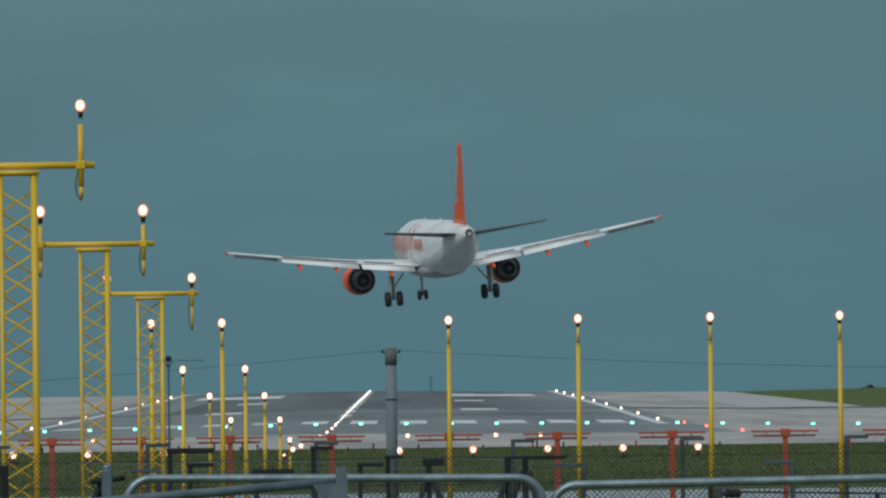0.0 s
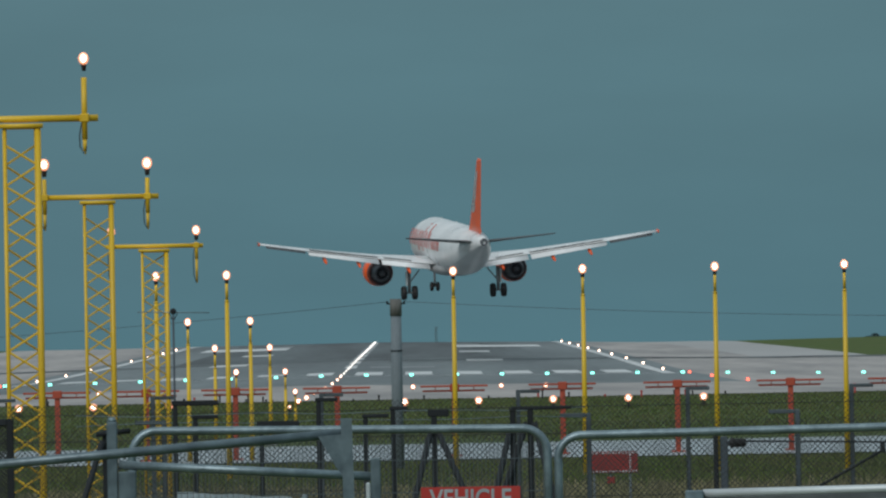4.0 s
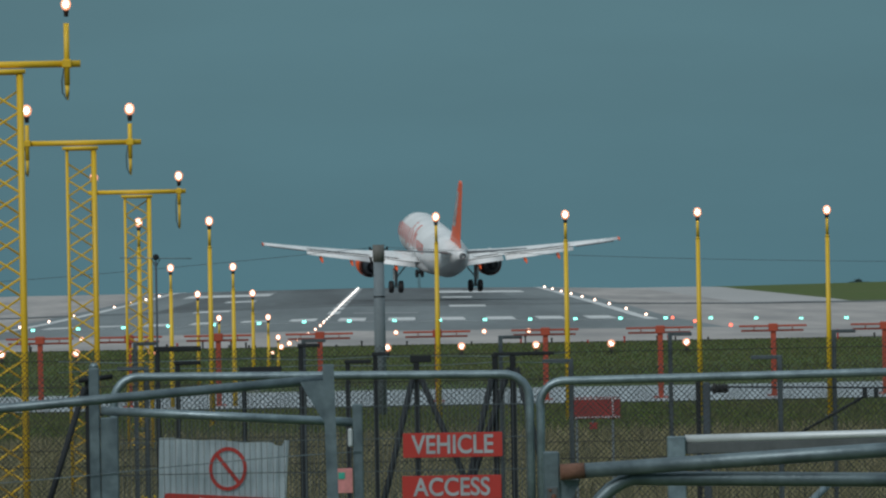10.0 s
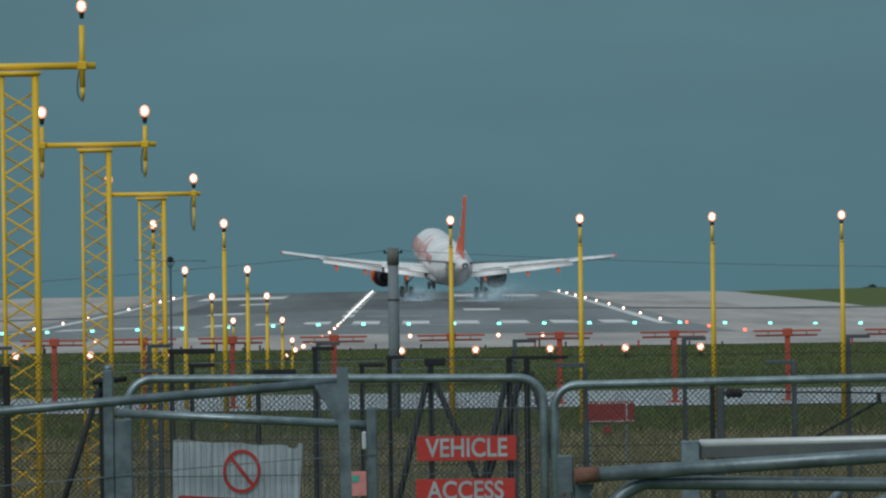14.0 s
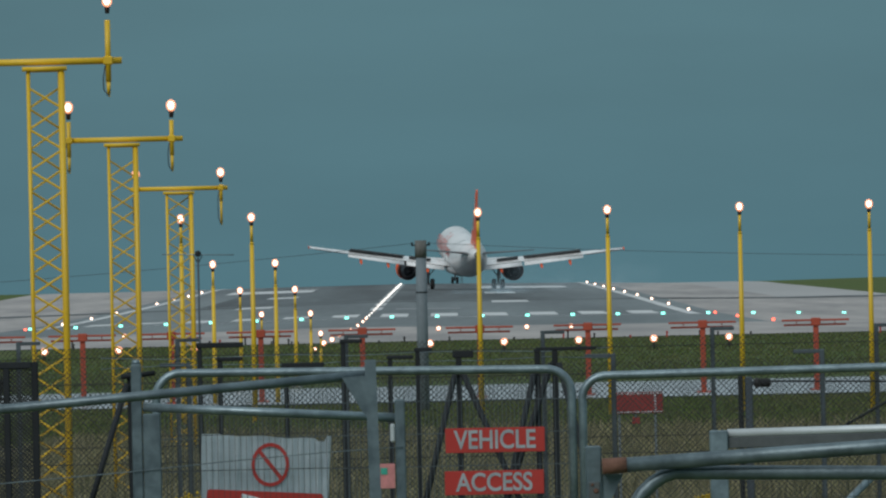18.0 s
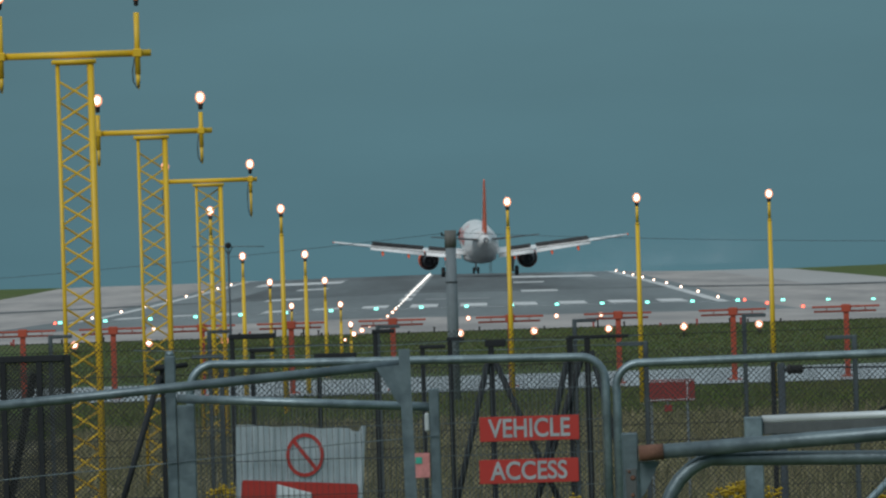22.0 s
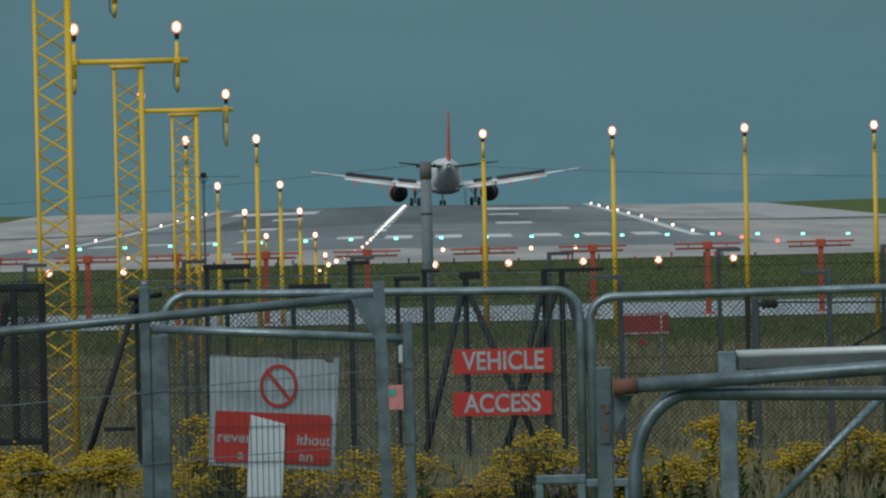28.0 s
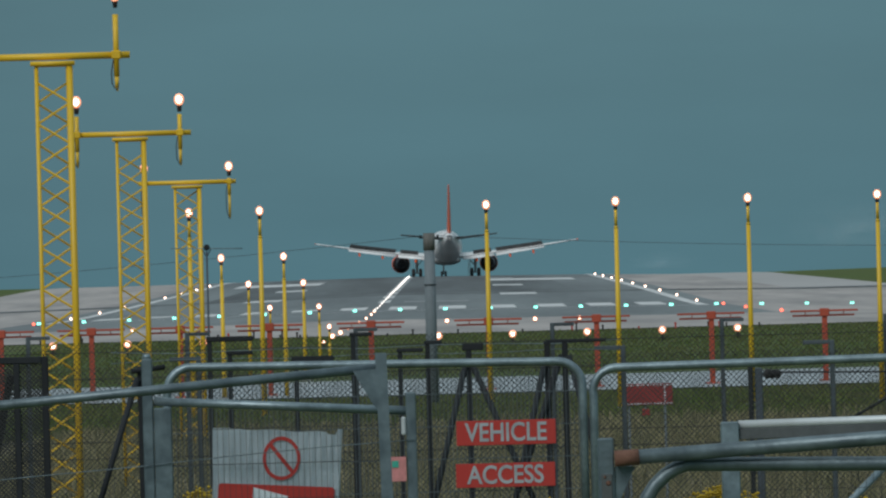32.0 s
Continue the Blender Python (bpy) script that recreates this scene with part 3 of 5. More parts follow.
for k in range(9):
    for x, y in ((18.15, 680 + k * 60), (-27.45, 692 + k * 57)):
        ground_light(x + runway_shift(y), y, ground_z(y) + 0.125, 0.088 + 0.003 * k, M_LAMP, "white runway edge light on the shoulder", "edge lights")
for k in range(25):
    y = 640 + k * 21.3
    ground_light(CENTRE + runway_shift(y), y, ground_z(y) + 0.14, 0.062 + k * 0.001, M_LAMP_WHITE, "white light set in the runway centreline", "centreline lights")


# ---- localiser aerial: a row of orange T-shaped elements ----
def localiser_element(x):
    t = thing("localiser_element", x, 221, 0.0, "orange T-shaped localiser aerial element on a post", "aerial", "localiser aerials")
    bm = B()
    box(bm, -0.062, 0.062, -0.062, 0.062, 0, 1.58, 0.012)
    part("post", bm, M_ORANGE, t)
    bm = B()
    box(bm, -0.16, 0.16, -0.16, 0.16, 0.0, 0.06, 0.01)
    part("base_plate", bm, M_ORANGE, t)
    bm = B()
    box(bm, -0.11, 0.11, -0.12, 0.12, 1.53, 1.72, 0.02)
    part("head_box", bm, M_ORANGE, t)
    for k, (z, y) in enumerate(((1.665, -0.07), (1.555, 0.07))):
        bm = B()
        box(bm, -0.80 + 0.05 * k, 0.78 - 0.07 * k, y - 0.03, y + 0.03, z - 0.023, z + 0.023, 0.008)
        part("boom", bm, M_ORANGE, t)
    for sx in (-0.45, 0.45):
        bm = B()
        box(bm, sx - 0.01, sx + 0.01, -0.04, 0.04, 1.58, 1.64)
        part("boom_tie", bm, M_ORANGE, t)
    return t


for x in (-10.4, -8.28, -6.2, -4.11, -1.73, 1.02, 3.55, 6.24, 8.89, 11.5):
    localiser_element(x)

# ---- grey post with wires, thin aerial mast, marker stakes ----
post = thing("wire_post", -0.29, 200, 0.0, "grey weathered post with a capped top and two thin wires", "post")
bm = B()
rod(bm, (0, 0, 0), (0, 0, 3.3), 0.128, 0.112, 14)
part("shaft", bm, M_POST, post)
bm = B()
rod(bm, (0, 0, 3.3), (0, 0, 3.66), 0.125, 0.125, 14)
part("cap_band", bm, M_WOOD, post, "brown timber cap band")
bm = B()
rod(bm, (-0.2, 0, 3.56), (0.2, 0, 3.56), 0.018, n=6)
rod(bm, (-0.18, 0, 3.56), (-0.18, 0, 3.62), 0.022, n=6)
rod(bm, (0.18, 0, 3.56), (0.18, 0, 3.62), 0.022, n=6)
part("insulator_arm", bm, M_DARK, post)
bm = B()
rod(bm, (0, 0, 2.55), (0, 0, 2.575), 0.126, n=14)
part("strap", bm, M_DARK, post)
for sx, dz in ((-1, -0.9), (1, -0.55)):
    w = thing("overhead_wire", -0.29 + sx * 0.18, 200, 3.6, "thin dark overhead wire sagging from the grey post", "wire", "overhead wires")
    bm = B()
    pipe(bm, [(sx * 16 * u, 0, dz * u - 0.55 * 4 * u * (1 - u) * 0.25) for u in [i / 14 for i in range(15)]], 0.0055, 5)
    part("strand", bm, M_BLUEPOST, w)

mast = thing("aerial_mast", -3.755, 150, 0.0, "thin dark mast with a small head and crossed aerial rod", "mast")
bm = B()
rod(bm, (0, 0, 0), (0, 0, 3.3), 0.02, 0.016, 8)
part("tube", bm, M_BLUEPOST, mast)
bm = B()
lathe(bm, [(0.03, -0.05), (0.05, -0.035), (0.052, 0.03), (0.03, 0.05)], Matrix.Translation((0, 0, 3.36)), 12)
rod(bm, (-0.07, 0, 3.34), (0, 0, 3.2), 0.008, n=6)
rod(bm, (0.07, 0, 3.34), (0, 0, 3.2), 0.008, n=6)
part("sensor_head", bm, M_DARK, mast)
bm = B()
rod(bm, (-0.57, 0, 3.36), (0.57, 0, 3.33), 0.009, n=6)
part("aerial_rod", bm, M_GALV, mast)

rng = random.Random(5)
for k in range(34):
    x, y = rng.uniform(-22, 22), rng.uniform(396, 404)
    t = thing("marker_stake", x, y, ground_z(y), "short dark marker stake at the edge of the grass", "stake", "marker stakes")
    bm = B()
    hh = rng.choice((0.14, 0.18, 0.2, 0.24, 0.28, 0.42))
    box(bm, -0.035, 0.035, -0.035, 0.035, 0, hh * 0.8, 0.008)
    box(bm, -0.05, 0.05, -0.05, 0.05, hh * 0.75, hh, 0.012)
    part("stake", bm, rng.choice((M_BLACK, M_BLACK, M_SIGN_RED)), t)

# ---- small red equipment board behind the fence ----
rb = thing("red_notice_board", 2.36, 110, 0.0, "small red board with a pale dashed edge on two legs", "sign")
bm = B()
box(bm, -0.27, 0.27, -0.015, 0.015, 1.29, 1.54, 0.006)
part("board", bm, M_DULL_RED, rb)
bm = B()
for i in range(14):
    x = -0.25 + i * 0.0385
    box(bm, x - 0.012, x + 0.012, -0.021, -0.0155, 1.515, 1.53)
    box(bm, x - 0.012, x + 0.012, -0.021, -0.0155, 1.30, 1.315)
for i in range(6):
    box(bm, 0.17, 0.19, -0.021, -0.0155, 1.325 + i * 0.033, 1.343 + i * 0.033)
part("edge_dashes", bm, M_SIGN_WHITE, rb, "white dashes round the edge")
for sx in (-0.24, 0.18):
    bm = B()
    box(bm, sx - 0.014, sx + 0.014, 0.016, 0.04, 0, 1.5, 0.004)
    part("leg", bm, M_POST, rb)
bm = B()
box(bm, -0.09, 0.0, -0.012, 0.012, 1.17, 1.245, 0.006)
part("lower_tab", bm, M_DULL_RED, rb)
bm = B()
box(bm, -0.06, -0.04, 0.016, 0.03, 1.17, 1.35, 0.003)
part("tab_strap", bm, M_POST, rb)


# ---- wire fences ----
def chain_link(bm, x0, x1, z0, z1, y, pitch=0.051, r=0.0026):
    """Crossing diagonal wires clipped to a panel."""
    h = z1 - z0
    for s in (1, -1):
        k = x0 - h
        while k < x1 + h:
            a = max(x0, k) if s > 0 else min(x1, k)
            b = min(x1, k + h) if s > 0 else max(x0, k - h)
            if (b - a) * s > 0.01:
                za, zb = z0 + (a - k) * s, z0 + (b - k) * s
                rod(bm, (a, y + s * 0.002, za), (b, y + s * 0.002, zb), r, n=3, caps=False)
            k += pitch


def arm_post(t, x, z0, z1, arm, material, w=0.022):
    bm = B()
    box(bm, x - w, x + w, -w, w, z0, z1, 0.006)
    p = part("fence_post", bm, material, t)
    if arm:
        bm = B()
        box(bm, min(x + w * (1 if arm > 0 else -1), x + arm), max(x + w * (1 if arm > 0 else -1), x + arm), -w * 0.8, w * 0.8, z1 - 0.036, z1, 0.005)
        part("post_arm", bm, material, p)


def wire_fence(y, posts, z_top, z_mesh, arm, label, material, x0, x1):
    g = ground_z(y)
    t = thing("chain_link_fence", 0, y, g, label, "fence", "perimeter fences")
    h = z_top - g
    for x in posts:
        arm_post(t, x, 0, h, arm, material)
    edges = [x0, *[p for p in posts if x0 < p < x1], x1]
    for a, b in zip(edges, edges[1:]):
        bm = B()
        chain_link(bm, a + 0.01, b - 0.01, 0.05, z_mesh - g, -0.05, r=0.0030 if y > 90 else 0.0024)
        part("chain_link_panel", bm, M_WIRE, t)
    for z in (0.1, h * 0.52, z_mesh - g - 0.10):
        bm = B()
        rod(bm, (x0, -0.055, z), (x1, -0.055, z), 0.004, n=4)
        part("line_wire", bm, M_WIRE, t)
    return t


wire_fence(95, (-4.2, -2.6, -0.902, 1.078, 2.785, 4.435, 6.1), 2.378, 2.30, 0.22, "tall dark chain-link perimeter fence with cranked posts", M_SLATE, -5.2, 6.4)
front_fence = wire_fence(82, (-2.15, 1.54, 3.355, 5.1), 2.25, 2.18, -0.25, "grey-green chain-link fence with posts cranked over", M_SLATE, -4.9, 5.5)
for z in (2.225, 2.295):
    bm = B()
    pipe(bm, [(-2.9 + 0.55 * k, -0.3, z - ground_z(82) + 0.012 * math.sin(k * 2.3 + z * 50)) for k in range(9)], 0.004, 4)
    part("strand_wire", bm, M_GALV_DULL, front_fence)


# ---- dark gate frames and braced posts behind the barriers ----
def dark_frame(y, x0, x1, z0, z1, label, r=0.028, bars=(), infill=True, braces=()):
    t = thing("dark_gate_frame", 0, y, ground_z(y), label, "gate", "dark gate frames")
    g = ground_z(y)
    z0, z1 = z0 - g, z1 - g
    for x in (x0, x1):
        bm = B()
        box(bm, x - r, x + r, -r, r, 0, z1, 0.006)
        part("upright", bm, M_DARK, t)
    for z in (z0, z1 - r):
        bm = B()
        box(bm, x0 + r, x1 - r, -r * 0.9, r * 0.9, z - r, z + r * 0.99, 0.006)
        part("rail", bm, M_DARK, t)
    for x in bars:
        bm = B()
        box(bm, x - 0.025, x + 0.025, -0.025, 0.025, z0 + r, z1 - 2 * r, 0.005)
        part("bar", bm, M_DARK, t)
    for a, b in braces:
        bm = B()
        rod(bm, (a, 0.05, z1 - 0.15), (b, 0.35, 0.02), 0.032, n=8)
        part("brace", bm, M_DARK, t)
    if infill:
        bm = B()
        chain_link(bm, x0 + r, x1 - r, z0 + r, z1 - r, 0.0, 0.036, 0.0062)
        part("mesh_infill", bm, M_WIRE, t)
    return t


dark_frame(78, -4.6, -3.315, 1.02, 2.325, "dark steel mesh gate leaf standing ajar beside the fence", bars=(-4.2, -3.85, -3.55), braces=((-3.6, -3.95),))


def cranked_post(x, z, arm0, arm1, thick=0.034, stays=(), drop=0.0):
    """A dark post with a flat cap arm, and raking stays where it has them."""
    g = ground_z(80)
    t = thing("cranked_post", x, 80, g, "dark steel fence post with a flat cranked arm" if not stays else "dark steel fence post with a cap and raking stays", "fence post", "cranked posts")
    bm = B()
    w = 0.025 if stays else 0.02
    box(bm, -w, w, -w, w, 0, z - g - 0.04, 0.005)
    part("post", bm, M_DARK, t)
    bm = B()
    box(bm, arm0 - x, arm1 - x, -0.028, 0.028, z - g - 0.04, z - g - 0.04 + thick, 0.006)
    part("arm", bm, M_DARK, t)
    for dx, top in stays:
        bm = B()
        rod(bm, (0.03 if dx > 0 else -0.03, -0.04, top - g), (dx, -0.08, 0.01), 0.026, n=8)
        part("stay", bm, M_DARK, t)
    return t


cranked_post(-2.0, 2.43, -2.03, -1.63, 0.045)
cranked_post(-1.83, 2.315, -1.858, -1.635)
cranked_post(-0.785, 2.445, -0.813, -0.62)
cranked_post(-0.388, 2.30, -0.416, -0.19)
cranked_post(-0.155, 2.36, -0.183, -0.03)
cranked_post(-1.27, 2.24, -1.31, -0.95, 0.05)
cranked_post(0.193, 2.30, 0.14, 0.32, 0.06, stays=((-0.44, 2.14), (0.72, 2.14)))
cranked_post(1.009, 2.345, 0.85, 1.36, 0.03, stays=((-0.62, 2.2), (0.45, 2.2)))
cranked_post(0.86, 2.33, 0.83, 0.89, 0.03, stays=((-0.42, 2.12),))
stay = thing("braced_fence_post", -2.60, 80, ground_z(80), "dark braced fence end post with a raking stay", "fence post")
bm = B()
box(bm, -0.020, 0.020, -0.020, 0.020, 0, 2.20 - ground_z(80), 0.006)
part("post", bm, M_DARK, stay)
bm = B()
rod(bm, (-0.02, -0.05, 1.60), (-0.538, -0.05, 0.02), 0.026, n=8)
part("stay", bm, M_DARK, stay)
bm = B()
rod(bm, (-0.07, -0.04, 1.66), (0.22, -0.04, 1.69), 0.022, n=8)
part("hinge_bar", bm, M_DARK, stay)
bm = B()
box(bm, -0.30, -0.036, -0.02, 0.02, 0.54, 0.575, 0.005)
part("lower_rail", bm, M_DARK, stay)

# floodlight-like dark camera unit on a grey post
cu = thing("camera_unit_post", 2.79, 84, ground_z(84), "grey square post with a dark cylindrical unit on top", "post")
hz = 2.0 - ground_z(84)
bm = B()
box(bm, -0.045, 0.022, -0.035, 0.035, 0, hz, 0.008)
part("post", bm, M_BLUEPOST, cu)
bm = B()
box(bm, -0.105, -0.062, -0.04, 0.04, 0, hz + 0.06, 0.006)
part("side_rail", bm, M_DARK, cu)
bm = B()
lathe(bm, [(0.025, -0.12), (0.04, -0.10), (0.04, 0.06), (0.048, 0.065), (0.048, 0.10), (0.025, 0.12)], Matrix.Translation((0.112, 0, hz - 0.058)) @ pose(0, 0, 0, 0, 0, 90) @ Matrix.Diagonal((1, 0.62, 1, 1)), 14)
part("dark_unit", bm, M_BLACK, cu, "black ribbed cylinder")
bm = B()
rod(bm, (0.02, 0, hz - 0.058), (0.04, 0, hz - 0.058), 0.02, n=8)
part("bracket", bm, M_SLATE, cu)
bm = B()
rod(bm, (0.185, 0, hz - 0.045), (1.95, 0, hz - 0.085), 0.009, n=6)
part("swing_bar", bm, M_DARK, cu)
bm = B()
rod(bm, (1.385, -0.02, hz - 0.155), (0.77, -0.02, hz - 0.49), 0.013, n=8)
part("swing_brace", bm, M_DARK, cu)
for x in (1.40, 1.50):
    bm = B()
    box(bm, x - 0.02, x + 0.02, -0.03, 0.03, hz - 0.165, hz - 0.07, 0.006)
    part("swing_clamp", bm, M_DARK, cu)


# ---- tubular gates in front ----
def weld_mesh(bm, x0, x1, z0, z1, y, dx=0.025, dz=0.2, r=0.0016):
    x = x0 + dx
    while x < x1 - 0.005:
        rod(bm, (x, y, z0), (x, y, z1), r, n=3, caps=False)
        x += dx
    z = z0 + dz * 0.5
    while z < z1:
        rod(bm, (x0, y - 0.003, z), (x1, y - 0.003, z), r * 1.35, n=3, caps=False)
        z += dz


def hoop_gate(name, y, pts, r, label, mesh=None, group="tubular gates"):
    g = ground_z(y)
    t = thing(name, 0, y, g, label, "gate", group)
    bm = B()
    pipe(bm, [(x, 0, z - g) for x, z in pts], r, 12)
    part("bent_tube_frame", bm, M_GALV, t)
    if mesh:
        bm = B()
        weld_mesh(bm, mesh[0], mesh[1], mesh[2] - g, mesh[3] - g, 0.0, r=0.0022)
        part("weld_mesh", bm, M_SLATE, t)
    bm = B()
    xs = [p[0] for p in pts]
    rod(bm, (min(xs) + r, 0, 0.12), (max(xs) - r, 0, 0.12), r * 0.9, n=10)
    part("bottom_rail", bm, M_GALV, t)
    return t


def bend(cx, cz, rr, a0, a1, n=6):
    return [(cx + rr * math.cos(radians(a0 + (a1 - a0) * i / n)), cz + rr * math.sin(radians(a0 + (a1 - a0) * i / n))) for i in range(n + 1)]


G = 0.80
hoop_gate("tubular_gate", 58, [(-1.72, G), (-1.72, 2.25), *bend(-1.57, 2.258, 0.148, 176, 92), (-0.42, 2.394), (0.68, 2.382), *bend(0.68, 2.228, 0.155, 88, 0), (0.838, G)], 0.026,
          "galvanised tubular gate with rounded top corners and wire mesh", (-1.72, 0.83, 0.9, 2.34))
hoop_gate("tubular_gate", 58, [(0.895, G), (0.90, 2.175), *bend(1.045, 2.187, 0.148, 180, 95), (1.80, 2.341), (2.75, 2.350), (3.6, 2.358), (3.62, 2.2), (3.62, G)], 0.026,
          "galvanised tubular gate with rounded top corners", (0.92, 3.6, 0.9, 1.0))

# barrier on the far side of the track: sloping boom, posts and lower rail
lb = thing("swing_barrier", 0, 55, ground_z(55), "grey steel swing barrier with a long boom on flat posts", "barrier")
g = ground_z(55)
bm = B()
rod(bm, (-3.3, 0, 2.194 - g), (-0.395, 0, 2.405 - g), 0.028, n=12)
part("boom", bm, M_GALV_DULL, lb)
bm = B()
for v in box(bm, -0.412, -0.346, -0.045, -0.032, 0, 2.492 - g, 0.0):
    v.co.x += 0.032 if v.co.z < 0.1 else 0
part("flat_post", bm, M_GALV_DULL, lb)
bm = B()
loft(bm, [[(-0.545, y, 2.390 - g), (-0.402, y, 2.40 - g), (-0.394, y, 2.155 - g), (-0.43, y, 2.19 - g)] for y in (-0.042, -0.032)])
part("gusset", bm, M_GALV_DULL, lb)

lg = thing("mesh_gate", 0, 56, ground_z(56), "grey steel mesh gate with a straight top rail", "gate", "tubular gates")
bm = B()
rod(bm, (-1.74, 0, 2.230 - G), (-0.20, 0, 2.133 - G), 0.026, n=12)
part("top_rail", bm, M_GALV, lg)
for x0, x1, zt in ((-1.807, -1.745, 2.485), (-1.742, -1.636, 2.19), (-0.247, -0.186, 2.243)):
    bm = B()
    box(bm, x0, x1, -0.04, 0.04, 0, zt - G, 0.006)
    part("post", bm, M_GALV_DULL, lg)
bm = B()
rod(bm, (-1.776, 0, 2.485 - G), (-1.776, 0, 2.512 - G), 0.031, 0.02, 10)
part("post_cap", bm, M_GALV, lg)
bm = B()
weld_mesh(bm, -1.64, -0.235, 0.10, 2.16 - G, 0.0, 0.034, 0.21, 0.0019)
part("weld_mesh", bm, M_WIRE, lg)
for low in (0.0, 0.45):
    bm = B()
    pipe(bm, [(x, -0.05, z - low * (1 + 0.03 * x) - G) for x, z in ((-3.3, 1.742), (-2.65, 1.791), (-1.81, 1.849), (-1.3, 1.893), (-0.67, 1.938), (-0.2, 1.962))], 0.003, 5)
    part("strand_wire", bm, M_GALV_DULL, lg)
bm = B()
box(bm, -0.276, -0.248, -0.05, -0.03, 1.99 - G, 2.10 - G, 0.008)
part("latch", bm, M_SHINY, lg)

tag = thing("gate_tag", -0.297, 55.955, 1.79, "small pink tag with a green patch on the gate", "tag")
bm = B()
box(bm, -0.045, 0.045, -0.004, 0.004, -0.073, 0.073, 0.002)
part("card", bm, M_PINK, tag)
bm = B()
box(bm, -0.04, 0.0, -0.007, -0.0045, 0.01, 0.05)
part("patch", bm, M_GREEN_TAG, tag)


# ---- signs ----
def letters(word, size, x, y, z, parent, material, name="lettering", width=None):
    cu = bpy.data.curves.new(name, "FONT")
    cu.body, cu.size, cu.extrude, cu.align_x, cu.align_y = word, size, 0.0015, "CENTER", "CENTER"
    cu.offset = size * 0.018
    tmp = bpy.data.objects.new(name, cu)
    scene.collection.objects.link(tmp)
    bpy.context.view_layer.update()
    me = bpy.data.meshes.new_from_object(tmp.evaluated_get(bpy.context.evaluated_depsgraph_get()))
    bpy.data.objects.remove(tmp)
    me.materials.clear()
    me.materials.append(material)
    xs = [v.co.x for v in me.vertices]
    k = width / (max(xs) - min(xs)) if width else 1
    for v in me.vertices:
        v.co = Vector((v.co.x * k, v.co.y, v.co.z))
    ob = new(name, me)
    ob.parent = parent
    ob.matrix_basis = pose(x, y, z, 90, 0, 0)
    return ob


def word_sign(word, x0, x1, z0, z1, y):
    s = thing("word_sign", (x0 + x1) / 2, y, (z0 + z1) / 2, f"red sign with white capitals reading {word}", "sign", "red word signs")
    s.matrix_basis = pose((x0 + x1) / 2, y, (z0 + z1) / 2, 0, 0.1, 0)
    w, h = (x1 - x0) / 2, (z1 - z0) / 2
    bm = B()
    box(bm, -w, w, -0.004, 0.004, -h, h, 0.002)
    part("plate", bm, M_SIGN_RED, s)
    letters(word, h * 2.12, 0.0, -0.006, -0.002, s, M_LETTER, "lettering", w * 1.65 if word == "VEHICLE" else w * 1.55)
    for sx in (-1, 1):
        bm = B()
        rod(bm, (sx * w * 0.93, 0.004, 0), (sx * w * 0.93, 0.036, 0), 0.01, n=8)
        part("fixing", bm, M_GALV, s)
    return s


word_sign("VEHICLE", 0.052, 0.662, 1.879, 2.030, 57.965)
word_sign("ACCESS", 0.043, 0.652, 1.620, 1.767, 57.965)

ns = thing("prohibition_sign", -1.022, 56.035, 1.713, "weathered white corrugated sign with a red prohibition ring, partly covered", "sign")
ns.matrix_basis = pose(-1.022, 56.035, 1.713, 0, 3.6, 0)
bm = B()
cols = [[], []]
nseg = 56
for i in range(nseg + 1):
    x = -0.375 + 0.75 * i / nseg
    wob = 0.004 * math.sin(i * math.pi / 2) * (0.5 + 0.9 * abs(noise.noise(Vector((i * 0.7, 3.1, 0)))) * 2)
    top = 0.325 + (0.02 if i > nseg - 3 else 0.004 * math.sin(i * 0.31)) - (0.012 if i > nseg - 7 and i <= nseg - 3 else 0)
    cols[0].append(bm.verts.new((x * (1.0 if i < nseg else 0.985), wob, -0.325)))
    cols[1].append(bm.verts.new((x - (0.02 if i == 0 else 0), wob, top)))
for i in range(nseg):
    bm.faces.new((cols[0][i], cols[0][i + 1], cols[1][i + 1], cols[1][i]))
bmesh.ops.solidify(bm, geom=bm.faces[:], thickness=0.005)
part("corrugated_board", bm, M_SIGN_WHITE, ns)
bm = B()
ring = []
for i in range(33):
    a = 2 * math.pi * i / 32
    ring.append([bm.verts.new((0.02 + r * 0.86 * math.cos(a), yy, 0.160 + r * math.sin(a))) for r, yy in ((0.108, -0.012), (0.130, -0.012))])
for a, b in zip(ring, ring[1:]):
    bm.faces.new((a[0], a[1], b[1], b[0]))
box(bm, -0.085, 0.085, -0.0135, -0.0115, -0.011, 0.011)
for v in bm.verts[-8:]:
    v.co = Matrix.Translation((0.02, 0, 0.160)) @ Matrix.Rotation(radians(49), 4, "Y") @ Matrix.Diagonal((1.2, 1, 1, 1)) @ v.co
part("prohibition_ring", bm, M_SIGN_RED, ns, "red ring with a diagonal bar")
bm = B()
outline = [(cx + 0.02 * math.cos(radians(a0 + k * 30)), cz + 0.02 * math.sin(radians(a0 + k * 30))) for cx, cz, a0 in ((0.322, -0.02, 0), (-0.33, -0.02, 90), (-0.33, -0.282, 180), (0.322, -0.282, 270)) for k in range(4)]
loft(bm, [[(x, y, z) for x, z in outline] for y in (-0.013, -0.0115)])
part("red_panel", bm, M_SIGN_RED, ns)
for word, x, z, w in (("reven", -0.225, -0.155, 0.21), ("ithout", 0.24, -0.155, 0.2), ("a", -0.19, -0.255, 0.03), ("an", 0.20, -0.255, 0.08)):
    letters(word, 0.088, x, -0.0145, z, ns, M_LETTER, "lettering", w)
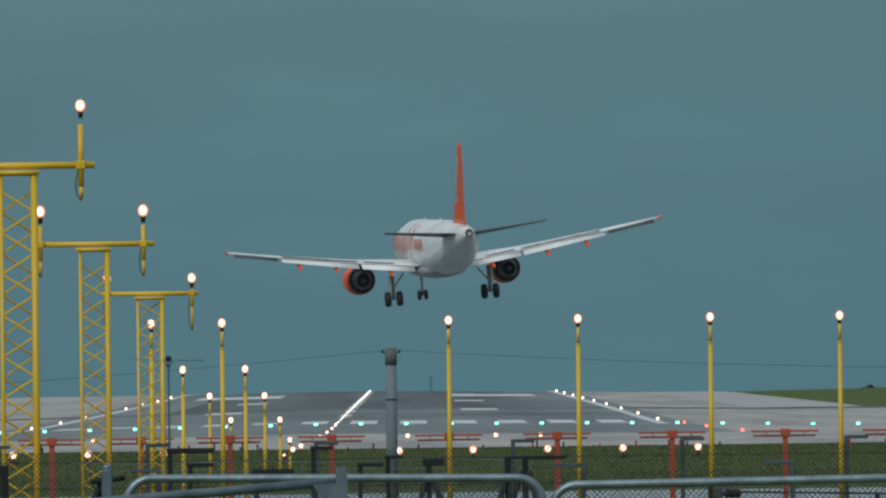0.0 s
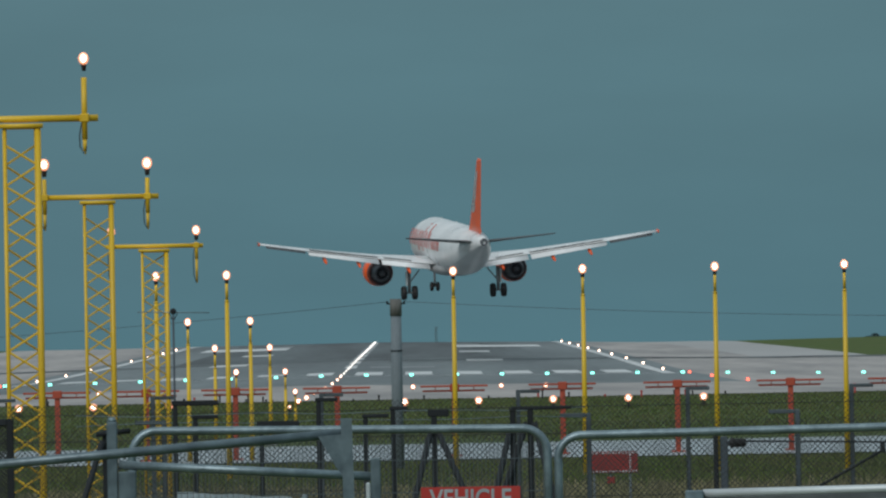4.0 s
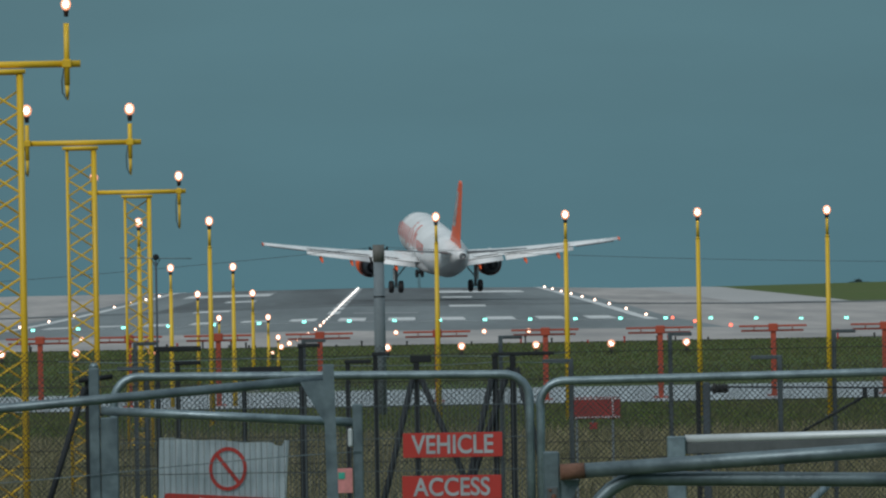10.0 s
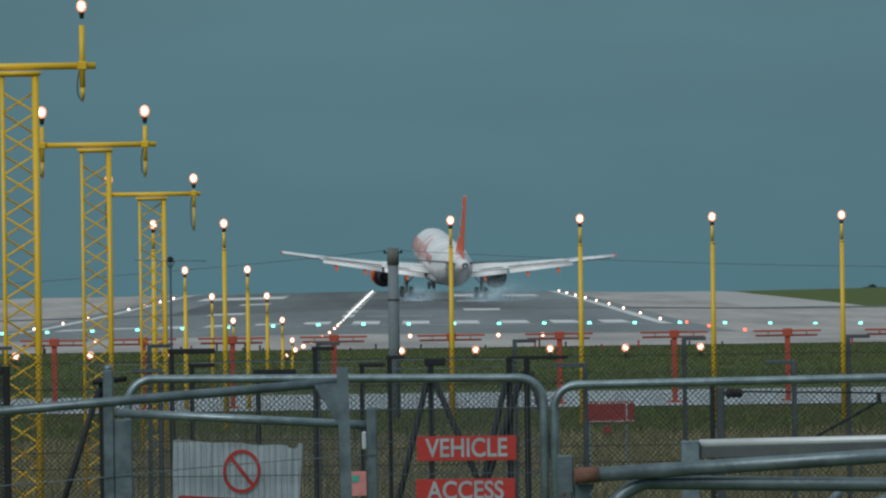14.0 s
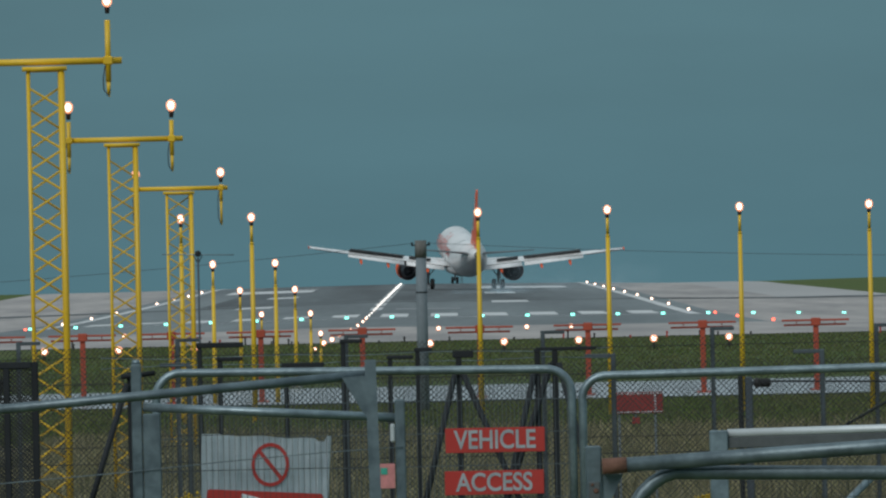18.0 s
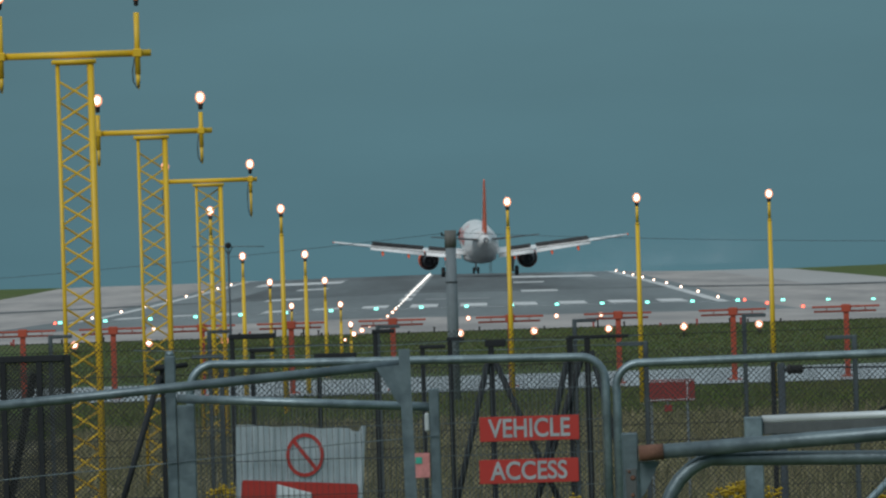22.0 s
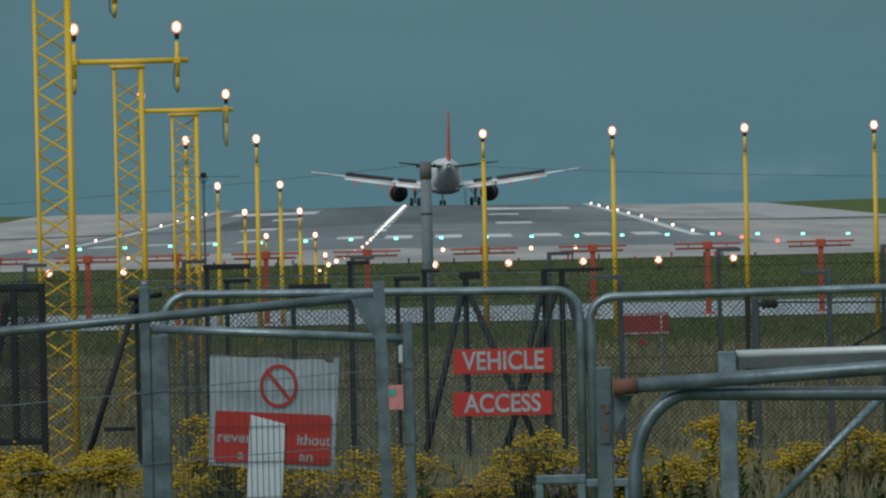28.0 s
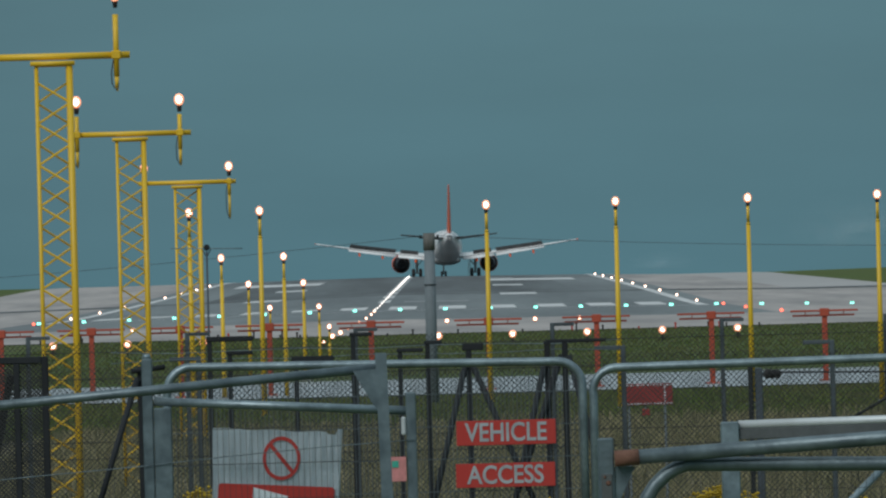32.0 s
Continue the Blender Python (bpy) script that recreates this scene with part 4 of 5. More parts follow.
plank = thing("white_board", -1.116, 56.012, 0.8, "pale plain board leaning against the sign", "board")
plank.matrix_basis = pose(-1.116, 56.012, 0.80, 0, 3.6, 0)
bm = B()
box(bm, -0.106, 0.106, -0.005, 0.005, 0, 0.877, 0.003)
for v in bm.verts:
    if v.co.z > 0.85:
        v.co.z -= 0.22 * v.co.x
part("board", bm, M_SIGN_WHITE, plank)

# ---- near barrier on this side of the track ----
K = 38 / 52
nb = thing("near_barrier", 0, 38, ground_z(38), "grey steel barrier with a round-cornered frame and rusty hinge end", "barrier")
g = ground_z(38)


def nz(z):
    return EYE_Z + (z - EYE_Z) * K - g


bm = B()
box(bm, 0.599, 0.665, -0.03, 0.03, 0, 2.281 - g, 0.006)
part("hinge_post", bm, M_GALV_DULL, nb)
bm = B()
rod(bm, (0.68, -0.05, 2.1985 - g), (2.98, -0.05, 2.315 - g), 0.0305, n=14)
part("upper_rail", bm, M_GALV_DULL, nb)
bm = B()
rod(bm, (0.667, -0.05, 2.198 - g), (0.765, -0.05, 2.2025 - g), 0.033, n=14)
part("rusty_sleeve", bm, M_RUST, nb, "rusty brown sleeve")
bm = B()
loft(bm, [[(0.666, y, 2.165 - g), (0.750, y, 2.165 - g), (0.69, y, 2.04 - g), (0.666, y, 2.01 - g)] for y in (-0.012, 0.012)])
part("gusset_plate", bm, M_GALV_DULL, nb)
bm = B()
box(bm, 0.612, 0.656, -0.037, -0.0305, 1.97 - g, 2.137 - g, 0.003)
leaf = part("hinge_leaf", bm, M_RAIL_FACE, nb, "dull brown hinge leaf")
for x, z, r in ((0.640, 2.10, 0.011), (0.638, 2.03, 0.009), (0.626, 2.125, 0.006)):
    bm = B()
    lathe(bm, [(r * 0.6, -0.043), (r, -0.0375)], Matrix.Translation((x, 0, z - g)), 10)
    part("rusty_bolt", bm, M_RUST, leaf, "rusty bolt head")
bm = B()
pipe(bm, [(0.745, 0, 0), (0.750, 0, 1.86 - g), (0.757, 0, 1.915 - g), (0.773, 0, 1.982 - g), (0.796, 0, 2.038 - g), (0.828, 0, 2.086 - g), (0.870, 0, 2.126 - g), (0.915, 0, 2.153 - g), (0.962, 0, 2.167 - g), (1.77, 0, 2.148 - g), (2.98, 0, 2.122 - g)], 0.029, 14)
part("bent_tube_frame", bm, M_GALV_DULL, nb)
bm = B()
weld_mesh(bm, 1.64 * K, 2.44 * K + 0.6, 0.1, nz(1.84), 0.0, 0.03, 0.11, 0.0011)
part("weld_mesh", bm, M_WIRE, nb)
for x in (2.44 * K + 1.2,):
    bm = B()
    box(bm, x - 0.03, x + 0.03, -0.04, 0.04, 0, nz(2.1), 0.006)
    part("end_post", bm, M_GALV_DULL, nb)

rp = thing("rail_post_gate", 0, 54, ground_z(54), "grey post carrying a bright aluminium rail with a diagonal brace", "gate", "tubular gates")
g = ground_z(54)
bm = B()
box(bm, 1.560, 1.664, -0.045, 0.045, 0, 2.052 - g, 0.006)
part("post", bm, M_GALV, rp)
bm = B()
rod(bm, (1.675, 0, 2.038 - g), (4.2, 0, 2.038 - g), 0.024, n=16)
rail = part("bright_rail", bm, M_SHINY, rp, "bright aluminium rail")
rail.matrix_basis = pose(0, 0, -0.020, 0, -0.55, 0)
bm = B()
box(bm, 1.675, 4.2, -0.018, 0.018, 1.952 - g, 2.016 - g, 0.004)
part("rail_web", bm, M_RAIL_FACE, rail, "dull grey rail face")
bm = B()
rod(bm, (1.80, -0.06, 1.108 - g), (2.50, -0.06, 1.785 - g), 0.023, n=10)
part("diagonal_brace", bm, M_GALV, rp)
bm = B()
rod(bm, (1.80, -0.06, 0), (1.80, -0.06, 1.118 - g), 0.023, n=10)
part("brace_leg", bm, M_GALV, rp)

gb = thing("low_hoop_barrier", 0.682, 57, ground_z(57), "low grey steel hoop of flat bar by the gate", "barrier")
g = ground_z(57)
bm = B()
box(bm, -0.15, 0.15, -0.03, 0.03, 1.224 - g, 1.276 - g, 0.006)
part("top_bar", bm, M_GALV, gb)
for sx in (-0.13, 0.125):
    bm = B()
    box(bm, sx - 0.024, sx + 0.024, -0.028, 0.028, 0, 1.224 - g, 0.006)
    part("leg", bm, M_GALV, gb)
bm = B()
box(bm, 0.152, 0.41, -0.02, 0.02, 1.197 - g, 1.247 - g, 0.006)
part("side_bar", bm, M_GALV, gb)
bm = B()
box(bm, 0.385, 0.41, -0.02, 0.02, 0, 1.197 - g, 0.006)
part("leg", bm, M_GALV, gb)

# ---- ragwort and long grass along the fence ----
def blades(name, x0, x1, y0, y1, count, h0, h1, material, label, seed, w=0.008):
    r = random.Random(seed)
    verts, faces = [], []
    for _ in range(count):
        x, y = r.uniform(x0, x1), r.uniform(y0, y1)
        z, h, a = ground_z(y), r.uniform(h0, h1), r.uniform(0, math.pi)
        dx, dy = math.cos(a) * w, math.sin(a) * w
        lx, ly = r.gauss(0, h * 0.22), r.gauss(0, h * 0.22)
        i = len(verts)
        verts += [(x - dx, y - dy, z - 0.02), (x + dx, y + dy, z - 0.02), (x + lx * 0.4 + dx * 0.8, y + ly * 0.4 + dy * 0.8, z + h * 0.6), (x + lx * 0.4 - dx * 0.8, y + ly * 0.4 - dy * 0.8, z + h * 0.6), (x + lx, y + ly, z + h)]
        faces += [(i, i + 1, i + 2, i + 3), (i + 3, i + 2, i + 4)]
    me = bpy.data.meshes.new(name)
    me.from_pydata(verts, [], faces)
    me.materials.append(material)
    return tagged(new(name, me), label, "grass", "", "stuff")


blades("dry_long_grass", -4.5, 5.5, 61, 77, 46000, 0.14, 0.38, M_DRY, "long dry grass growing along the fence", 1, 0.006)
blades("fence_long_grass", -6, 7, 77, 100, 26000, 0.1, 0.28, M_DRY, "rough tan grass behind the fence", 2)
blades("dry_turf", -7, 9, 100, 172, 34000, 0.08, 0.34, M_DRY, "tan dry grass in front of the field", 6, 0.014)
blades("rough_turf", -9, 12, 168, 212, 26000, 0.04, 0.13, M_BLADE, "rough airfield turf", 3, 0.02)
blades("far_turf", -16, 20, 252, 402, 30000, 0.03, 0.10, M_BLADE, "mown airfield turf beyond the road", 4, 0.03)


def ragwort(x, y, h, seed, big=1.0):
    r = random.Random(seed)
    t = thing("ragwort_plant", x, y, ground_z(y), "bushy ragwort plant with yellow flower heads", "plant", "ragwort plants")
    stems, heads = B(), B()
    for _ in range(int(12 * big)):
        a, lean = r.uniform(0, 2 * math.pi), r.uniform(0.05, 0.30) * big
        top = Vector((math.cos(a) * lean, math.sin(a) * lean, h * (1.0 - 0.6 * (lean / 0.3) ** 2 * r.uniform(0.3, 1.0) - 0.28 * r.random())))
        base = Vector((math.cos(a) * 0.03, math.sin(a) * 0.03, 0))
        rod(stems, base, top, 0.007, 0.004, 4, False)
        for _ in range(14):
            u = r.uniform(0.1, 0.95)
            p = base.lerp(top, u)
            d = Vector((r.uniform(-1, 1), r.uniform(-1, 1), r.uniform(-0.2, 0.5))).normalized() * r.uniform(0.05, 0.11)
            s = d.cross(Vector((0, 0, 1))).normalized() * 0.022
            stems.faces.new([stems.verts.new(q) for q in (p, p + d * 0.5 + s, p + d, p + d * 0.5 - s)])
        for _ in range(44):
            a, q = r.uniform(0, 2 * math.pi), math.sqrt(r.random()) * 0.10
            p = top + Vector((q * math.cos(a), q * math.sin(a), 0.02 - 5.0 * q * q + r.gauss(0, 0.022)))
            rr = r.uniform(0.009, 0.017)
            ring = [heads.verts.new(p + Vector((rr * math.cos(k * 1.2566), rr * math.sin(k * 1.2566), 0.002 * (k % 2)))) for k in range(5)]
            tip = heads.verts.new(p + Vector((0, 0, rr * 0.8)))
            low = heads.verts.new(p - Vector((0, 0, rr * 0.7)))
            for k in range(5):
                heads.faces.new((ring[k], ring[(k + 1) % 5], tip))
                heads.faces.new((ring[(k + 1) % 5], ring[k], low))
    tagged(part("leafy_stem", stems, M_STEM, t), kind="stuff")
    tagged(part("flower_head", heads, M_FLOWER, t, "clusters of yellow flowers"), kind="stuff")
    return t


def weed(x, y, h, seed, material, name, label, spread=0.12, leaves=60):
    """A leafy upright weed: a stem with many pointed leaves."""
    r = random.Random(seed)
    t = thing(name, x, y, ground_z(y), label, "plant", "fence weeds")
    bm = B()
    rod(bm, (0, 0, 0), (0, 0, h * 0.95), 0.008, 0.004, 5, False)
    for _ in range(leaves):
        z, a = h * r.random() ** 0.8, r.uniform(0, 2 * math.pi)
        p = Vector((0, 0, z))
        d = Vector((math.cos(a), math.sin(a), r.uniform(-0.2, 0.9))).normalized() * r.uniform(0.4, 1.0) * spread * (1.25 - z / h)
        q = d.cross(Vector((0, 0, 1))).normalized() * d.length * 0.2
        bm.faces.new([bm.verts.new(v) for v in (p, p + d * 0.5 + q, p + d, p + d * 0.5 - q)])
    tagged(part("leafy_stem", bm, material, t), kind="stuff")
    return t


def thistle(x, y, h, seed):
    t = weed(x, y, h * 0.9, seed, M_WEED, "thistle_plant", "scruffy thistle with faded mauve heads", 0.1, 40)
    r = random.Random(seed + 1)
    bm = B()
    for _ in range(26):
        p = Vector((r.gauss(0, 0.09), r.gauss(0, 0.09), h * r.uniform(0.7, 1.0)))
        rod(bm, p, p + Vector((0, 0, 0.03)), 0.006, 0.014, 6)
    tagged(part("flower_head", bm, M_MAUVE, t, "faded mauve flower heads"), kind="stuff")


rng = random.Random(21)
CLUMPS = ((-3.3, 63, 0.55, 3), (-2.75, 62, 0.58, 5), (-2.35, 62.5, 0.58, 4), (-1.72, 60.5, 0.72, 3), (-1.42, 60.5, 0.80, 3), (-1.25, 60, 0.56, 3), (-0.52, 61, 0.62, 3), (-0.36, 60.5, 0.4, 2), (0.10, 60.5, 0.34, 2),
          (0.58, 61, 0.62, 3), (0.72, 60.5, 0.5, 2), (1.36, 60.5, 0.56, 2), (1.48, 61.5, 0.54, 2), (1.86, 64, 0.80, 1), (2.05, 64, 0.74, 1), (2.45, 63, 0.7, 1), (2.85, 62, 0.58, 2), (3.4, 63, 0.66, 3))
for i, (cx, cy, ch, cn) in enumerate(CLUMPS):
    for k in range(cn):
        ragwort(cx + rng.gauss(0, 0.17), cy + rng.uniform(-0.5, 1.2), ch * rng.uniform(0.6, 1.08), 100 + i * 10 + k, rng.uniform(0.55, 1.2))
weed(0.44, 62.5, 0.62, 7, M_DOCK, "dock_plant", "tall dark green dock beside the signs", 0.1, 80)
weed(2.62, 62.0, 0.66, 8, M_DOCK, "dock_plant", "tall dark green dock beside the rail", 0.1, 80)
for k in range(46):
    weed(rng.uniform(-3.4, 3.6) if k < 26 else rng.uniform(0.3, 2.9), rng.uniform(59.5, 64), rng.uniform(0.18, 0.5), 300 + k, M_WEED, "green_weed", "leafy green weed in the long grass", 0.17, 70)
for k, x in enumerate((0.74, 0.88, 1.04, -0.72)):
    thistle(x, 60.2 + 0.3 * (k % 3), 0.36 + 0.05 * (k % 3), 400 + k)


# ---- far trees on the skyline ----
def far_tree(x, y, h, w, seed):
    r = random.Random(seed)
    t = thing("far_tree", x, y, ground_z(y), "dark distant tree clump on the skyline", "tree", "far trees")
    bm = B()
    rod(bm, (0, 0, 0), (0, 0, h * 0.5), h * 0.05, h * 0.025, 8)
    for k in range(5):
        a = k * 1.3
        rod(bm, (0, 0, h * 0.3), (math.cos(a) * w * 0.3, math.sin(a) * w * 0.3, h * 0.7), h * 0.02, h * 0.008, 5)
    part("trunk", bm, M_WOOD, t)
    bm = B()
    for _ in range(900):
        a, u = r.uniform(0, 6.283), r.random() ** 0.5
        zz = r.uniform(-1, 1)
        k = math.sqrt(max(0, 1 - zz * zz)) * u
        p = Vector((math.cos(a) * k * w / 2, math.sin(a) * k * w / 2, h * 0.62 + zz * h * 0.36 + r.gauss(0, 0.04 * h)))
        s = r.uniform(0.03, 0.06) * h
        n = Vector((r.uniform(-1, 1), r.uniform(-1, 1), r.uniform(-1, 1))).normalized()
        a1 = n.orthogonal().normalized() * s
        a2 = n.cross(a1)
        bm.faces.new([bm.verts.new(p + q) for q in (a1, a2, -a1, -a2)])
    part("crown", bm, M_TREE, t)


mast2 = thing("distant_mast", 6.9, 2500, ground_z(2500), "faint distant lattice mast beyond the crest", "mast")
bm = B()
for sx in (-0.4, 0.4):
    rod(bm, (sx, 0, 0), (sx * 0.5, 0, 28.0), 0.11, n=5)
for k in range(14):
    s = 1 if k % 2 else -1
    rod(bm, (-0.4 * s, 0, k * 2), (0.4 * s, 0, k * 2 + 2), 0.08, n=4)
part("lattice", bm, M_HAZE, mast2)
far_tree(67.4, 1390, 1.2, 1.4, 1)
far_tree(68.6, 1392, 1.6, 1.8, 2)
far_tree(70.1, 1395, 1.25, 1.9, 3)


# ---- the airliner ----
def half_thickness(u):
    return 5 * (0.297 * math.sqrt(u) - 0.126 * u - 0.352 * u * u + 0.284 * u ** 3 - 0.1015 * u ** 4)


def airfoil(le, chord, z, thick, x, n=7):
    """Section of a wing: points round from the tail over the top to the nose and back below."""
    up, lo = [], []
    for i in range(n + 1):
        u = (1 - math.cos(math.pi * i / n)) / 2
        t = thick * chord * half_thickness(u)
        up.append((x, le - u * chord, z + t + 0.02 * chord * 4 * u * (1 - u)))
        lo.append((x, le - u * chord, z - t * 0.8 + 0.02 * chord * 4 * u * (1 - u)))
    return up[::-1] + lo[1:-1]


def wing_at(x):
    le = 5.4 - (x - 2) * 0.53
    te = -0.82 if x < 6.4 else -0.82 - (x - 6.4) * 0.31
    return le, le - te, 2.62 + (x - 2) * 0.122 + ((x - 2) / 15) ** 2 * 0.42


def airliner():
    t = thing("airliner", 0, 800, 5, "white and orange twin-jet airliner with gear and flaps down", "aircraft")
    legs, wings, ailerons = [], [], []
    # fuselage
    bm = B()
    rows = ((16.1, 0.03, 3.35, 0.03), (15.7, 0.55, 3.40, 0.5), (14.9, 1.05, 3.5, 1.0), (13.6, 1.55, 3.68, 1.6), (12.0, 1.88, 3.93, 1.98), (10.0, 1.975, 4.0, 2.10), (-5.5, 1.975, 3.97, 2.10),
            (-8.0, 1.90, 3.95, 1.96), (-10.5, 1.66, 4.20, 1.68), (-13.0, 1.25, 4.55, 1.28), (-15.2, 0.82, 4.84, 0.86), (-16.9, 0.46, 5.03, 0.48), (-17.55, 0.33, 5.1, 0.34))
    loft(bm, [[(w * math.sin(2 * math.pi * k / 28), y, z + h * math.cos(2 * math.pi * k / 28)) for k in range(28)] for y, w, z, h in rows])
    body = part("fuselage", bm, M_AC_WHITE, t)
    bm = B()
    lathe(bm, [(0.335, -17.5), (0.27, -17.74), (0.2, -17.74), (0.17, -17.45), (0.02, -17.4)], Matrix.Translation((0, 0, 5.1)), 16)
    part("exhaust_ring", bm, M_AC_DARK, body, "dark exhaust outlet")
    bm = B()
    loft(bm, [[(w * math.sin(2 * math.pi * k / 20), y, z + h * math.cos(2 * math.pi * k / 20)) for k in range(20)] for y, w, z, h in
              ((7.2, 0.3, 2.1, 0.25), (5.5, 1.75, 2.25, 0.62), (0.0, 1.95, 2.2, 0.68), (-3.2, 1.6, 2.2, 0.55), (-5.0, 0.4, 2.2, 0.3))])
    part("belly_fairing", bm, M_AC_BELLY, t)
    # rear underside shell, greyer than the body to paint the belly's shade
    bm = B()
    shell = []
    for y, w, z, h in rows[6:]:
        shell.append([((w + 0.006) * math.sin(radians(a)), y, z + (h + 0.006) * math.cos(radians(a))) for a in range(128, 233, 8)])
    vs = [[bm.verts.new(p) for p in ring] for ring in shell]
    for a, b in zip(vs, vs[1:]):
        for k in range(len(a) - 1):
            bm.faces.new((a[k], a[k + 1], b[k + 1], b[k])).smooth = True
    part("rear_underside", bm, M_AC_UNDER, body, "pale grey underside with shade put into its colour")
    # livery: plain slanted orange shapes in place of lettering
    for side in (-1, 1):
        for i in range(15):
            first = i < 10
            y0 = 11.4 - i * 1.2 if first else -0.8 - (i - 10) * 0.95
            tall = (1.95 if i in (6, 8) else 1.3) if first else 0.85
            wid = 0.5 if i % 3 else 0.38
            low = -0.45 if i in (4, 6) else -0.12
            bm = B()
            ring = []
            for j in range(7):
                h = low + (tall - 0.12 - low) * j / 6
                a = math.acos(max(-1, min(1, h / 2.12)))
                ring.append([bm.verts.new((side * 1.99 * math.sin(a), q + 0.5 * j / 6 + 0.12 * math.sin(j * 1.05 + i), 3.985 + 2.118 * math.cos(a))) for q in (y0, y0 - wid)])
            for p, q in zip(ring, ring[1:]):
                bm.faces.new((p[0], p[1], q[1], q[0]))
            part("livery_bar", bm, M_AC_LIVERY, body, "red-orange livery shape")
    # fin with rudder
    bm = B()
    loft(bm, [[(p[2] * 1.0, p[1], z) for p in airfoil(le, c, 0, th, 0)] for z, le, c, th in ((5.5, -9.4, 6.3, 0.10), (6.4, -10.6, 5.3, 0.10), (11.72, -14.95, 2.2, 0.10), (11.96, -15.4, 1.7, 0.08))])
    fin = part("fin", bm, M_AC_ORANGE, t)
    bm = B()
    box(bm, -0.02, 0.02, -16.2, -15.2, 5.75, 6.1, 0.01)
    part("fin_fairing", bm, M_AC_ORANGE, fin)
    for side in (-1, 1):
        bm = B()
        ring = []
        for k in range(9):
            z = 7.4 + k * 0.44
            u = (z - 6.4) / 5.15
            le, c = -10.6 - 4.3 * u, 5.3 - 3.1 * u
            row = []
            for u in (0.13, 0.22, 0.32, 0.42 + 0.05 * (k % 2)):
                skin = (1.0 if side > 0 else -0.8) * 0.10 * c * half_thickness(u) + 0.08 * c * u * (1 - u)
                row.append(bm.verts.new((skin + side * 0.025, le - u * c, z)))
            ring.append(row)
        for p, q in zip(ring, ring[1:]):
            for i in range(3):
                bm.faces.new((p[i], p[i + 1], q[i + 1], q[i]))
        bmesh.ops.solidify(bm, geom=bm.faces[:], thickness=0.01)
        part("livery_stripe", bm, M_AC_WHITE, fin, "white livery shape")
    # tailplane, coloured dark all over for the shade on its underside
    for side in (-1, 1):
        bm = B()
        loft(bm, [[(p[0], p[1], p[2] - 0.085 * (p[1] - le + c * 0.6)) for p in airfoil(le, c, z, 0.07, side * x)] for x, le, c, z in ((0.55, -12.0, 3.6, 4.95), (6.2, -15.3, 1.45, 5.55))])
        part("tailplane", bm, M_AC_TAIL, t, "tailplane painted dark grey for the shade beneath it")
    # wings
    for side in (-1, 1):
        bm = B()
        stations = (1.4, 2.6, 4.5, 6.4, 9.5, 12.8, 15.0, 16.9)
        loft(bm, [airfoil(wing_at(x)[0], wing_at(x)[1], wing_at(x)[2], 0.13 if x < 6 else 0.11, side * x) for x in stations])
        wing = part("wing", bm, M_AC_WHITE, t)
        wings.append(wing)
        # tip fence
        bm = B()
        le, c, z = wing_at(16.95)
        loft(bm, [[(side * (17.0 + dx), le - c * u, zz) for u, dx in ((0.2, 0), (1.0, 0.02), (1.05, -0.02), (0.25, -0.03))] for zz in (z - 0.12, z, z + 0.16)])
        part("wingtip_fence", bm, M_AC_ORANGE, wing, "orange wingtip fence")
        # flaps, drooped behind the trailing edge
        for x0, x1 in ((2.15, 6.25), (6.5, 12.7)):
            bm = B()
            rings = []
            for x in (x0, x1):
                le, c, z = wing_at(x)
                te = le - c
                ch = 1.2 if x < 6.4 else 1.2 - (x - 6.4) * 0.045
                dn = radians(23)
                sec = airfoil(0, ch, 0, 0.13, 0)
                rings.append([(side * x, te + 0.35 + p[1] * math.cos(dn) + p[2] * math.sin(dn), z + 0.03 + p[1] * math.sin(dn) + p[2] * math.cos(dn)) for p in sec])
            loft(bm, rings)
            part("flap", bm, M_AC_WHITE, wing)
            # A solid dark strip drawn for the shade between wing and flap.
            bm = B()
            rings = []
            for x in (x0, x1):
                le, c, z = wing_at(x)
                rings.append([(side * x, le - c + dy, z + dz) for dy, dz in ((0.06, -0.005), (-0.015, -0.012), (-0.015, -0.105), (0.06, -0.12))])
            loft(bm, rings)
            part("flap_gap_shade", bm, M_AC_SHADE, wing, "dark strip drawn for the shade ahead of the flap")
        bm = B()
        (le0, c0, z0), (le1, c1, z1) = wing_at(12.95), wing_at(16.4)
        hinge = Vector((side * 12.95, le0 - c0 + 0.12, z0 - 0.02))
        reach = Vector((side * 16.4, le1 - c1 + 0.12, z1 - 0.02)) - hinge
        loft(bm, [[(reach.x * u, reach.y * u + p[1], reach.z * u + p[2]) for p in airfoil(0, 0.62, 0, 0.12, 0)] for u in (0, 1)])
        ailerons.append((part("aileron", bm, M_AC_AILERON, wing, "aileron edge with its shade painted as dark grey"), hinge, reach * side))
        # flap track fairings
        for x in (4.0, 8.3, 11.3):
            le, c, z = wing_at(x)
            bm = B()
            lathe(bm, [(0.03, 1.3), (0.14, 0.5), (0.155, -0.3), (0.11, -0.9), (0.03, -1.3)], Matrix.Translation((side * x, le - c - 0.2, z - 0.55)) @ pose(0, 0, 0, 14, 0, 0), 12)
            part("flap_fairing", bm, M_AC_ORANGE, wing, "orange flap track fairing")
        # engine
        ex, ey, ez = side * 5.75, 0.0, 1.80
        bm = B()
        lathe(bm, [(0.82, 6.75), (0.98, 6.95), (1.12, 6.5), (1.2, 5.2), (1.13, 3.7), (1.05, 3.72)], Matrix.Translation((ex, ey, ez)), 28)
        eng = part("engine_nacelle", bm, M_AC_ORANGE, t, "orange engine nacelle")
        bm = B()
